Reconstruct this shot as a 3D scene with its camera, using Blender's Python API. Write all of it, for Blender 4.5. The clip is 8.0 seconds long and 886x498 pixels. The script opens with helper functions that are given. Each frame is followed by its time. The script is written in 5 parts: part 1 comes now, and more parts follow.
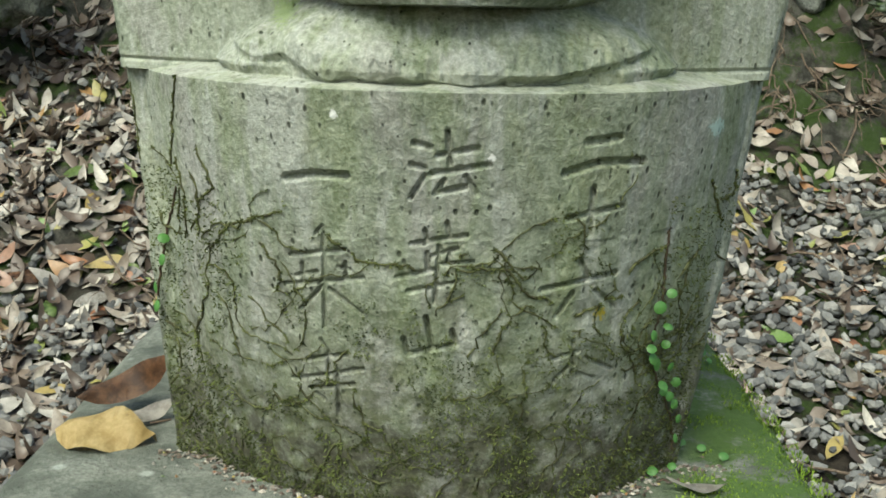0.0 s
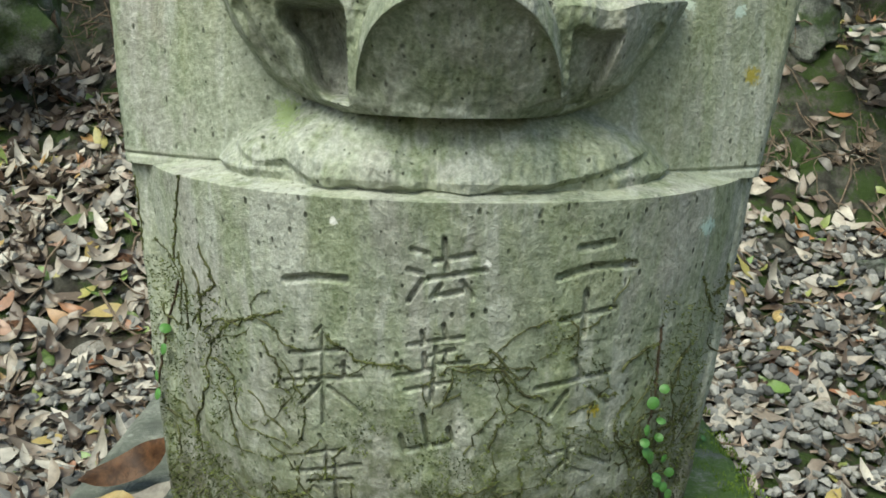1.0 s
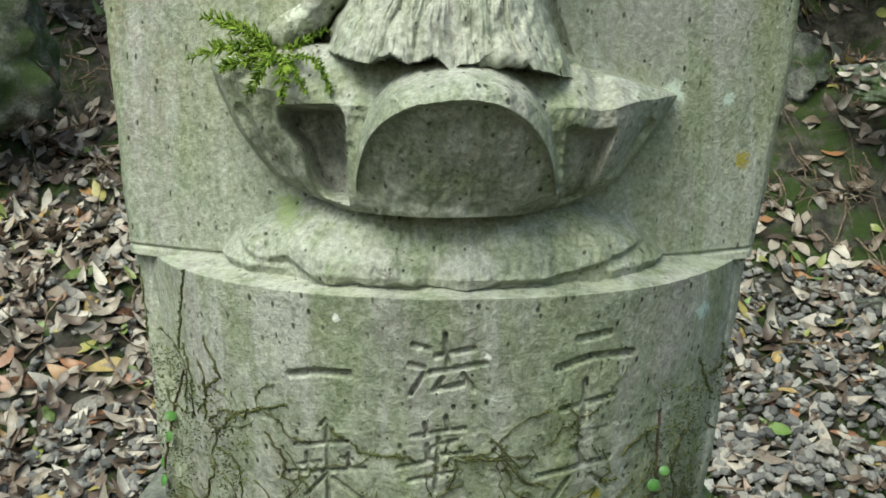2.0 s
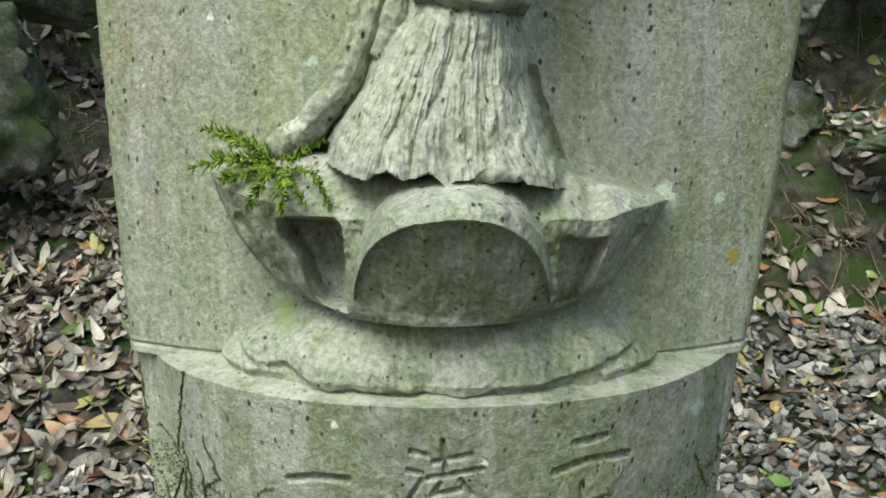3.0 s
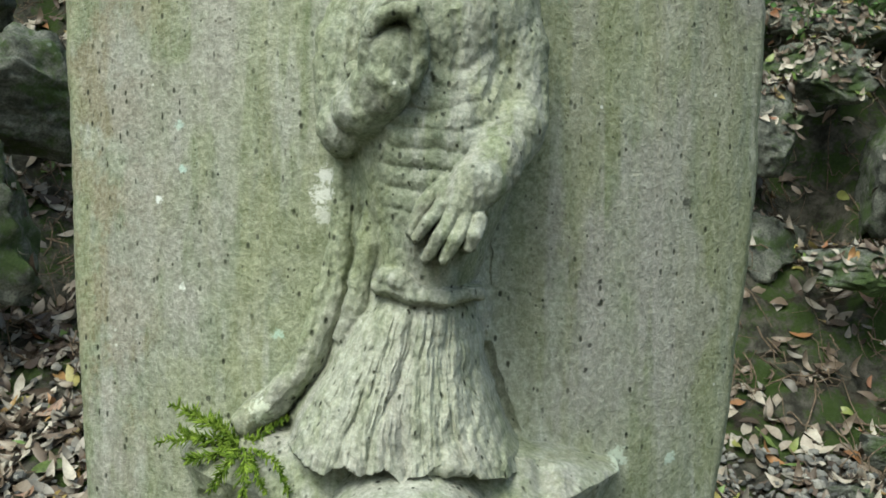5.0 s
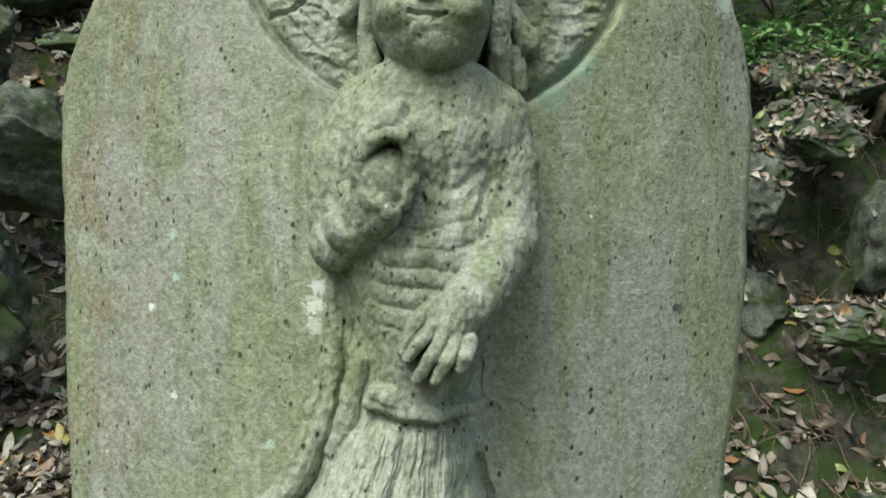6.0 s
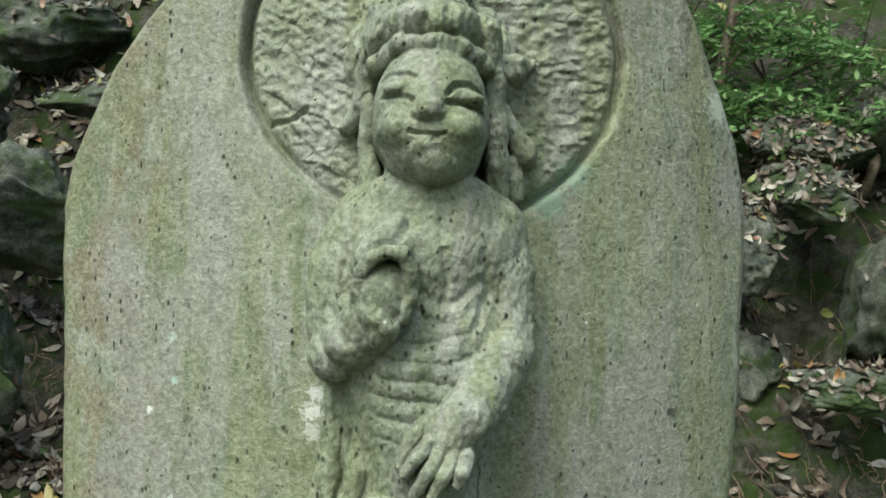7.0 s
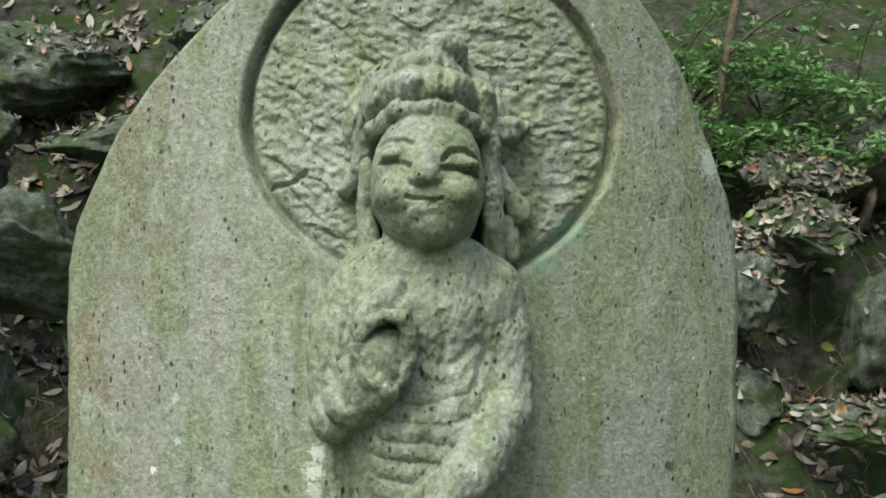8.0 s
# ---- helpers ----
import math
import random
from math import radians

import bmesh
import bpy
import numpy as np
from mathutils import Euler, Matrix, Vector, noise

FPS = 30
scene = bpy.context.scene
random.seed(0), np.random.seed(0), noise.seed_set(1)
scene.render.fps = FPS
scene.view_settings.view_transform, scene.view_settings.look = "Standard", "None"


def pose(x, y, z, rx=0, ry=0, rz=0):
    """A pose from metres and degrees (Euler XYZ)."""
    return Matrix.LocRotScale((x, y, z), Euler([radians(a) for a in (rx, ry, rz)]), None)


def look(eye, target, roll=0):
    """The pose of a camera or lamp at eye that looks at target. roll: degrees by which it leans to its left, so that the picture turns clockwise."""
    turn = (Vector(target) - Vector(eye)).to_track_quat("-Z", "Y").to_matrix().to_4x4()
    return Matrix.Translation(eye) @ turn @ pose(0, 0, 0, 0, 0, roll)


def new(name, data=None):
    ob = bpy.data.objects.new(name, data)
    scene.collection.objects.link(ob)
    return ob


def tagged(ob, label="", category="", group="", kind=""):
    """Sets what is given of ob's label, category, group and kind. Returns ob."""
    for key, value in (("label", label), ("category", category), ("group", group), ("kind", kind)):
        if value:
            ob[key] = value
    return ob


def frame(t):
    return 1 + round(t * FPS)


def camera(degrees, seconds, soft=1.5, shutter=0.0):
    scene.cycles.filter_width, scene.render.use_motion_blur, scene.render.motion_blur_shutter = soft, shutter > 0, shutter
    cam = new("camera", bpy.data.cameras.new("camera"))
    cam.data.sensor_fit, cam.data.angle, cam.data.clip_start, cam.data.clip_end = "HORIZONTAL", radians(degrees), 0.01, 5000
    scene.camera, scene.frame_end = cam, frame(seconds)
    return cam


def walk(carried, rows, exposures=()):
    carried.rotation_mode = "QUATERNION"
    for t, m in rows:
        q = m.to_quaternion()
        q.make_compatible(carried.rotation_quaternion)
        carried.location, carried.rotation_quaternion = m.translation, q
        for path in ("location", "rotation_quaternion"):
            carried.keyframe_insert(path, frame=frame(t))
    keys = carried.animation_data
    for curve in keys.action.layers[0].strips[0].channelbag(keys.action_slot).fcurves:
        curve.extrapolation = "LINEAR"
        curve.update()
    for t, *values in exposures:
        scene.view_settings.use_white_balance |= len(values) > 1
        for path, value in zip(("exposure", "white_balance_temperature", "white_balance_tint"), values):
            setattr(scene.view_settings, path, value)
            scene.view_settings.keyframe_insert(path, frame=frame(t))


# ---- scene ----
cam = camera(46.0, 8.0, soft=1.7)
PATH = [
    (0, (0.0067, -0.5993, 1.1264), (-0.0143, 1.3467, 0.6654), 1.10),
    (0.5, (0.0057, -0.5973, 1.1424), (-0.0163, 1.3547, 0.7094), 1.40),
    (1, (0.0067, -0.6043, 1.1644), (-0.0123, 1.3567, 0.7714), 1.30),
    (2.5, (0.0047, -0.6123, 1.2144), (-0.0093, 1.3667, 0.9234), -0.10),
    (3, (0.0057, -0.6153, 1.2364), (-0.0053, 1.3697, 0.9864), -0.10),
    (3.5, (0.0097, -0.6213, 1.2644), (0.0057, 1.3687, 1.0684), 0.30),
    (4, (0.0137, -0.6253, 1.2904), (0.0207, 1.3697, 1.1454), 0.80),
    (4.5, (0.0177, -0.6323, 1.3164), (0.0337, 1.3657, 1.2224), 0.70),
    (6, (0.0197, -0.6403, 1.3794), (0.0557, 1.3587, 1.4164), 0.50),
    (6.5, (0.0187, -0.6473, 1.3994), (0.0607, 1.3507, 1.4894), 0.90),
    (7, (0.0167, -0.6503, 1.4134), (0.0637, 1.3447, 1.5504), 0.90),
    (7.5, (0.0177, -0.6553, 1.4224), (0.0637, 1.3367, 1.5964), 0.50),
    (8, (0.0177, -0.6633, 1.4284), (0.0637, 1.3267, 1.6314), 0.20),
]
walk(cam, [(t, look(eye, target, roll)) for t, eye, target, roll in PATH],
     [(0, 0.22, 6500, 1), (2.5, 0.15, 6500, 1), (4.5, 0.04, 6500, 1), (8, -0.03, 6500, 1)])

# ---- light ----
world = bpy.data.worlds.new("sky")
scene.world = world
world.use_nodes = True
wn = world.node_tree
sky = wn.nodes.new("ShaderNodeTexSky")
sky.sky_type = 'NISHITA'
sky.sun_disc = False
sky.sun_elevation = radians(55)
sky.sun_rotation = radians(200)
sky.altitude = 100
sky.air_density = 1.6
sky.dust_density = 4.0
wn.links.new(sky.outputs[0], wn.nodes["Background"].inputs[0])
wn.nodes["Background"].inputs[1].default_value = 0.16
sun_data = bpy.data.lights.new("sun", 'SUN')
sun_data.energy = 3.6
sun_data.angle = radians(38)
sun_data.color = (0.96, 0.97, 0.88)
sun_ob = new("sun", sun_data)
sun_ob.matrix_world = look((-2.1, -3.4, 5.3), (0, 0, 0))

# ---- noise in numpy ----
LATTICE = np.random.RandomState(7).rand(256, 256)


def vnoise(a, b):
    a, b = np.asarray(a, float), np.asarray(b, float)
    ia, ib = np.floor(a).astype(int), np.floor(b).astype(int)
    fa, fb = a - ia, b - ib
    fa, fb = fa * fa * (3 - 2 * fa), fb * fb * (3 - 2 * fb)
    g = lambda i, j: LATTICE[i % 256, j % 256]
    return (g(ia, ib) * (1 - fa) + g(ia + 1, ib) * fa) * (1 - fb) + (g(ia, ib + 1) * (1 - fa) + g(ia + 1, ib + 1) * fa) * fb - 0.5


def fbm(a, b, octaves=4):
    out, amp = 0, 1.0
    for k in range(octaves):
        out = out + amp * vnoise(a * 2 ** k + 17.3 * k, b * 2 ** k + 5.1 * k)
        amp *= 0.5
    return out


def facets(a, b, seed):
    """Chipped stone: every cell of a jittered lattice is a small tilted plane."""
    rnd = np.random.RandomState(seed).rand(64, 64, 5)
    ia, ib = np.floor(a).astype(int), np.floor(b).astype(int)
    best, out = np.full(a.shape, 9.0), np.zeros(a.shape)
    for i in (-1, 0, 1):
        for j in (-1, 0, 1):
            r = rnd[(ia + i) % 64, (ib + j) % 64]
            da, db = a - (ia + i + r[..., 0]), b - (ib + j + r[..., 1])
            d2 = da * da + db * db
            h = 0.5 * (r[..., 2] - 0.5) + 0.9 * (r[..., 3] - 0.5) * da + (0.9 * r[..., 4] - 0.15) * db
            out = np.where(d2 < best, h, out)
            best = np.minimum(best, d2)
    return out


# ---- materials ----
class Nodes:
    """Short hand for a material's node tree."""

    def __init__(self, name):
        self.mat = bpy.data.materials.new(name)
        self.mat.use_nodes = True
        self.t = self.mat.node_tree
        self.bsdf = self.t.nodes["Principled BSDF"]
        self.pos = self.t.nodes.new("ShaderNodeNewGeometry")

    def put(self, socket, value):
        if hasattr(value, "is_linked"):
            self.t.links.new(value, socket)
        else:
            socket.default_value = value

    def scaled(self, sx, sy, sz):
        n = self.t.nodes.new("ShaderNodeMapping")
        self.put(n.inputs["Vector"], self.pos.outputs["Position"])
        n.inputs["Scale"].default_value = (sx, sy, sz)
        return n.outputs[0]

    def noise(self, scale, detail=4, rough=0.6, vec=None, dist=0.0):
        n = self.t.nodes.new("ShaderNodeTexNoise")
        self.put(n.inputs["Vector"], vec or self.pos.outputs["Position"])
        n.inputs["Scale"].default_value = scale
        n.inputs["Detail"].default_value = detail
        n.inputs["Roughness"].default_value = rough
        n.inputs["Distortion"].default_value = dist
        return n.outputs["Fac"]

    def voronoi(self, scale, vec=None, out="Distance"):
        n = self.t.nodes.new("ShaderNodeTexVoronoi")
        self.put(n.inputs["Vector"], vec or self.pos.outputs["Position"])
        n.inputs["Scale"].default_value = scale
        return n.outputs[out]

    def math(self, op, a, b=0.0, clamp=False):
        n = self.t.nodes.new("ShaderNodeMath")
        n.operation, n.use_clamp = op, clamp
        self.put(n.inputs[0], a)
        self.put(n.inputs[1], b)
        return n.outputs[0]

    def span(self, x, lo, hi, a=0.0, b=1.0):
        n = self.t.nodes.new("ShaderNodeMapRange")
        n.interpolation_type = 'SMOOTHSTEP'
        self.put(n.inputs[0], x)
        for i, v in enumerate((lo, hi, a, b)):
            n.inputs[i + 1].default_value = v
        return n.outputs[0]

    def mix(self, fac, a, b, blend='MIX'):
        n = self.t.nodes.new("ShaderNodeMix")
        n.data_type, n.blend_type = 'RGBA', blend
        self.put(n.inputs[0], fac)
        for s, v in ((n.inputs[6], a), (n.inputs[7], b)):
            self.put(s, v if hasattr(v, "is_linked") else (*v, 1.0))
        return n.outputs[2]

    def ramp(self, fac, stops):
        n = self.t.nodes.new("ShaderNodeValToRGB")
        self.put(n.inputs[0], fac)
        e = n.color_ramp.elements
        while len(e) < len(stops):
            e.new(0.5)
        for k, (p, c) in zip(e, stops):
            k.position, k.color = p, (*c, 1.0)
        return n.outputs[0]

    def xyz(self):
        n = self.t.nodes.new("ShaderNodeSeparateXYZ")
        self.put(n.inputs[0], self.pos.outputs["Position"])
        return n.outputs

    def near(self, p, r, soft=0.35, wobble=None):
        """1 within r of the point p, 0 outside, with a ragged rim."""
        n = self.t.nodes.new("ShaderNodeVectorMath")
        n.operation = 'DISTANCE'
        self.put(n.inputs[0], self.scaled(1, 0, 1))
        n.inputs[1].default_value = (p[0], 0, p[2])
        d = n.outputs["Value"]
        if wobble is not None:
            d = self.math('ADD', d, self.math('MULTIPLY', self.math('SUBTRACT', wobble, 0.5), r * 4.5))
        return self.span(d, r * (1 - soft), r * (1 + soft), 1.0, 0.0)

    def finish(self, color, rough=0.85, bumps=(), spec=0.3):
        self.put(self.bsdf.inputs["Base Color"], color)
        self.put(self.bsdf.inputs["Roughness"], rough)
        self.bsdf.inputs["Specular IOR Level"].default_value = spec
        prev = None
        for height, dist, strength in bumps:
            b = self.t.nodes.new("ShaderNodeBump")
            b.inputs["Distance"].default_value = dist
            b.inputs["Strength"].default_value = strength
            self.put(b.inputs["Height"], height)
            if prev is not None:
                self.t.links.new(prev, b.inputs["Normal"])
            prev = b.outputs[0]
        if prev is not None:
            self.t.links.new(prev, self.bsdf.inputs["Normal"])
        return self.mat


def stele_material():
    n = Nodes("lichened_stone")
    X, Y, Z = n.xyz()
    big = n.noise(7, 5, 0.6)
    mid = n.noise(38, 5, 0.65)
    fine = n.noise(300, 5, 0.8)
    mott = n.noise(115, 5, 0.75)
    c = n.mix(n.span(big, 0.40, 0.62), (0.200, 0.240, 0.165), (0.385, 0.410, 0.345))
    c = n.mix(n.span(mid, 0.42, 0.70, 0, 0.55), c, (0.215, 0.262, 0.160))
    streak = n.noise(1.0, 4, 0.6, n.scaled(27, 27, 1.7))
    c = n.mix(n.span(streak, 0.46, 0.60, 0, 0.85), c, (0.185, 0.235, 0.115))
    pale = n.noise(1.0, 4, 0.6, n.scaled(55, 30, 6.0))
    c = n.mix(n.span(pale, 0.49, 0.63, 0, 0.8), c, (0.430, 0.448, 0.415))
    lil = n.noise(16, 5, 0.7, n.scaled(1, 1, 0.6))
    c = n.mix(n.span(lil, 0.54, 0.66, 0, 0.6), c, (0.330, 0.315, 0.300))
    blot = n.noise(75, 4, 0.7, n.scaled(1, 1, 0.5))
    c = n.mix(n.span(blot, 0.54, 0.68, 0, 0.55), c, (0.120, 0.140, 0.085))
    # algae in upright bands and patches on the slab
    algae = n.math('MULTIPLY', n.span(n.noise(1.0, 5, 0.65, n.scaled(19, 19, 4.5)), 0.47, 0.60, 0, 0.55), n.span(Z, 1.10, 1.22))
    c = n.mix(algae, c, (0.240, 0.282, 0.145))
    runs = n.math('MULTIPLY', n.span(n.noise(1.0, 4, 0.6, n.scaled(42, 20, 1.3)), 0.50, 0.60, 0, 0.6), n.math('MULTIPLY', n.span(X, 0.06, 0.12), n.span(Z, 1.15, 1.30)))
    c = n.mix(runs, c, (0.385, 0.370, 0.360))
    bands = n.noise(1.0, 4, 0.55, n.scaled(26, 12, 2.6), 0.9)
    flank = n.math('MULTIPLY', n.span(n.math('ABSOLUTE', X), 0.05, 0.10), n.span(Z, 1.12, 1.25))
    c = n.mix(n.math('MULTIPLY', flank, n.span(bands, 0.50, 0.40, 0, 0.50)), c, (0.255, 0.275, 0.130))
    c = n.mix(n.math('MULTIPLY', flank, n.span(bands, 0.53, 0.63, 0, 0.42)), c, (0.400, 0.395, 0.385))
    # pinkish brown bloom along one side
    side = n.math('MULTIPLY', n.span(X, -0.13, -0.19, 0, 1), n.span(Z, 1.12, 1.25, 0, 1))
    c = n.mix(n.math('MULTIPLY', side, n.span(n.noise(24, 4, 0.7), 0.44, 0.58, 0, 0.8)), c, (0.230, 0.190, 0.110))
    rimspot = n.math('MULTIPLY', n.span(X, 0.165, 0.215), n.span(Z, 1.42, 1.54))
    c = n.mix(n.math('MULTIPLY', rimspot, n.span(n.noise(1.0, 4, 0.75, n.scaled(150, 150, 90)), 0.51, 0.60, 0, 0.85)), c, (0.060, 0.060, 0.052))
    # robe paler: partly bloom, partly light on its slanting folds put into colour
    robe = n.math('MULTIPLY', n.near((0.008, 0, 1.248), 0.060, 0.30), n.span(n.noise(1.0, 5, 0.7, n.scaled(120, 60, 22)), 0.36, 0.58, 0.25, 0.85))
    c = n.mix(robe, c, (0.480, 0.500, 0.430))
    # patches of yellow-green algae and of bare lilac-grey stone
    tone = n.noise(1.0, 5, 0.62, n.scaled(15, 15, 6.5), 0.4)
    c = n.mix(n.span(tone, 0.52, 0.62, 0, 0.55), c, (0.365, 0.355, 0.345))
    c = n.mix(n.span(tone, 0.46, 0.37, 0, 0.50), c, (0.265, 0.300, 0.150))
    # grain
    c = n.mix(n.span(mott, 0.36, 0.66, 0.0, 1.0), n.mix(0.24, c, (0.07, 0.085, 0.05)), n.mix(0.17, c, (0.60, 0.62, 0.55)))
    c = n.mix(n.span(fine, 0.38, 0.66, 0.0, 1.0), n.mix(0.33, c, (0.05, 0.055, 0.038)), n.mix(0.18, c, (0.62, 0.62, 0.55)))
    # dark pits
    cell = n.voronoi(150, n.scaled(1, 1, 0.62))
    pick = n.voronoi(150, n.scaled(1, 1, 0.62), "Color")
    pit = n.math('MULTIPLY', n.span(cell, 0.08, 0.25, 1, 0), n.span(pick, 0.48, 0.62, 0, 1))
    pit = n.math('MULTIPLY', pit, n.span(n.noise(12, 3), 0.36, 0.58, 0.25, 1))
    cell2 = n.voronoi(88, n.scaled(1, 1, 0.8))
    pick2 = n.voronoi(88, n.scaled(1, 1, 0.8), "Color")
    pit2 = n.math('MULTIPLY', n.span(cell2, 0.04, 0.10, 1, 0), n.span(pick2, 0.55, 0.75, 0, 1))
    cell4 = n.voronoi(125, n.scaled(1.25, 1, 0.42))
    pick4 = n.voronoi(125, n.scaled(1.25, 1, 0.42), "Color")
    dash = n.math('MULTIPLY', n.span(cell4, 0.07, 0.16, 1, 0), n.span(pick4, 0.52, 0.66, 0, 1))
    speck = n.math('MULTIPLY', n.span(n.voronoi(270, n.scaled(1, 1, 0.7)), 0.10, 0.24, 1, 0), n.span(n.voronoi(270, n.scaled(1, 1, 0.7), "Color"), 0.60, 0.72, 0, 0.7))
    pit2 = n.math('MAXIMUM', pit2, n.math('MULTIPLY', speck, n.span(n.noise(22, 4), 0.42, 0.60, 0.15, 1)))
    pits = n.math('MAXIMUM', n.math('MAXIMUM', pit, pit2), n.math('MULTIPLY', dash, n.span(n.noise(14, 4), 0.44, 0.60, 0.1, 1)))
    c = n.mix(n.math('MULTIPLY', pits, 0.85), c, (0.035, 0.04, 0.028))
    # white flecks
    cell3 = n.voronoi(70)
    pick3 = n.voronoi(70, None, "Color")
    fleck = n.math('MULTIPLY', n.span(cell3, 0.05, 0.11, 1, 0), n.span(pick3, 0.80, 0.84, 0, 1))
    c = n.mix(n.math('MULTIPLY', fleck, 0.7), c, (0.66, 0.68, 0.63))
    # moss film that climbs from the foot
    foot = n.span(n.math('ADD', Z, n.math('MULTIPLY', n.math('SUBTRACT', big, 0.5), 0.22)), 0.84, 1.02, 1, 0)
    mossy = n.noise(60, 6, 0.75)
    c = n.mix(n.math('MULTIPLY', foot, n.span(mossy, 0.40, 0.62, 0.15, 0.92)), c, (0.085, 0.100, 0.036))
    dirt = n.span(n.math('ADD', Z, n.math('MULTIPLY', n.math('SUBTRACT', mid, 0.5), 0.16)), 0.84, 0.945, 1, 0)
    c = n.mix(n.math('MULTIPLY', dirt, n.span(n.noise(90, 5, 0.75), 0.34, 0.58, 0.2, 0.92)), c, (0.055, 0.052, 0.038))
    led = n.math('MULTIPLY', n.span(Z, 1.0795, 1.0825), n.span(Z, 1.094, 1.089))
    c = n.mix(n.math('MULTIPLY', led, n.span(n.noise(50, 4, 0.7), 0.36, 0.60, 0.0, 0.4)), c, (0.48, 0.50, 0.41))
    # crustose lichens, pale patches and dark pits with their own outlines
    rag = n.noise(330, 4, 0.75)
    for p, r, col in (((0.160, 0.032, 1.058), 0.0048, (0.42, 0.56, 0.52)),
                      ((0.230, 0.095, 1.569), 0.0100, (0.50, 0.57, 0.49)),
                      ((0.178, 0.051, 1.186), 0.0036, (0.46, 0.56, 0.50)),
                      ((-0.057, -0.061, 1.069), 0.0022, (0.80, 0.80, 0.78)),
                      ((0.025, -0.059, 1.048), 0.0020, (0.80, 0.80, 0.78)),
                      ((-0.139, 0.031, 1.297), 0.0020, (0.72, 0.76, 0.72)),
                      ((-0.156, 0.039, 1.353), 0.0024, (0.74, 0.77, 0.75)),
                      ((0.191, 0.060, 1.147), 0.0048, (0.30, 0.25, 0.03)),
                      ((0.091, 0.000, 0.955), 0.0034, (0.42, 0.33, 0.02)),
                      ((0.189, 0.057, 1.354), 0.0032, (0.05, 0.055, 0.045)),
                      ((-0.0450, 0.004, 1.368), 0.0050, (0.66, 0.68, 0.67)),
                      ((-0.0470, 0.004, 1.356), 0.0062, (0.68, 0.70, 0.67)),
                      ((-0.0460, 0.004, 1.344), 0.0050, (0.56, 0.58, 0.54)),
                      ((0.117, 0.024, 1.510), 0.0110, (0.24, 0.34, 0.26)),
                      ((0.100, 0.018, 1.490), 0.0100, (0.24, 0.34, 0.26)),
                      ((-0.092, 0.010, 1.120), 0.0075, (0.25, 0.32, 0.14)),
                      # pale end of the long strand, its lit highlight put into the colour
                      ((-0.079, -0.030, 1.2290), 0.0060, (0.56, 0.60, 0.50)),
                      ((0.127, 0.028, 1.303), 0.0016, (0.02, 0.022, 0.018)), ((0.126, 0.028, 1.288), 0.0013, (0.02, 0.022, 0.018)),
                      ((0.120, 0.028, 1.262), 0.0015, (0.02, 0.022, 0.018)), ((0.117, 0.028, 1.247), 0.0014, (0.02, 0.022, 0.018)),
                      ((-0.121, 0.024, 1.227), 0.0019, (0.03, 0.034, 0.026)), ((0.236, 0.09, 1.462), 0.0016, (0.03, 0.034, 0.026)),
                      ((-0.139, 0.03, 1.372), 0.0022, (0.42, 0.56, 0.52)), ((-0.075, 0.01, 1.27), 0.0030, (0.40, 0.54, 0.46)),
                      ((0.140, 0.031, 1.19), 0.0060, (0.56, 0.64, 0.54)), ((-0.141, 0.03, 1.40), 0.0024, (0.44, 0.55, 0.50))):
        c = n.mix(n.math('MULTIPLY', n.near(p, r, 0.4, rag), 0.85), c, col)
    c = n.mix(n.math('MULTIPLY', pits, 0.6), c, (0.035, 0.04, 0.028))
    h = n.math('SUBTRACT', n.math('ADD', n.math('MULTIPLY', fine, 0.5), n.math('MULTIPLY', n.noise(150, 4, 0.7), 0.9)), n.math('MULTIPLY', pits, 0.9))
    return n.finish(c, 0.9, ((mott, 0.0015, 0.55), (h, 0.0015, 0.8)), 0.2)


def plinth_material():
    n = Nodes("plinth_stone")
    X, Y, Z = n.xyz()
    mid = n.noise(24, 6, 0.7)
    c = n.mix(n.span(mid, 0.35, 0.7), (0.090, 0.102, 0.082), (0.270, 0.285, 0.240))
    c = n.mix(n.span(n.noise(330, 3, 0.7), 0.35, 0.7, 0, 0.6), c, (0.09, 0.095, 0.08))
    spots = n.math('MULTIPLY', n.span(n.voronoi(38), 0.10, 0.24, 1, 0), n.span(n.voronoi(38, None, "Color"), 0.6, 0.65))
    c = n.mix(n.math('MULTIPLY', spots, 0.7), c, (0.40, 0.43, 0.38))
    moss = n.math('MULTIPLY', n.span(X, 0.10, 0.20), n.span(n.noise(30, 6, 0.75), 0.36, 0.50))
    c = n.mix(n.math('MULTIPLY', moss, 0.9), c, n.mix(n.noise(300, 3), (0.035, 0.075, 0.012), (0.10, 0.17, 0.035)))
    return n.finish(c, 0.9, ((mid, 0.008, 0.7), (n.noise(200, 5, 0.75), 0.003, 0.9)), 0.25)


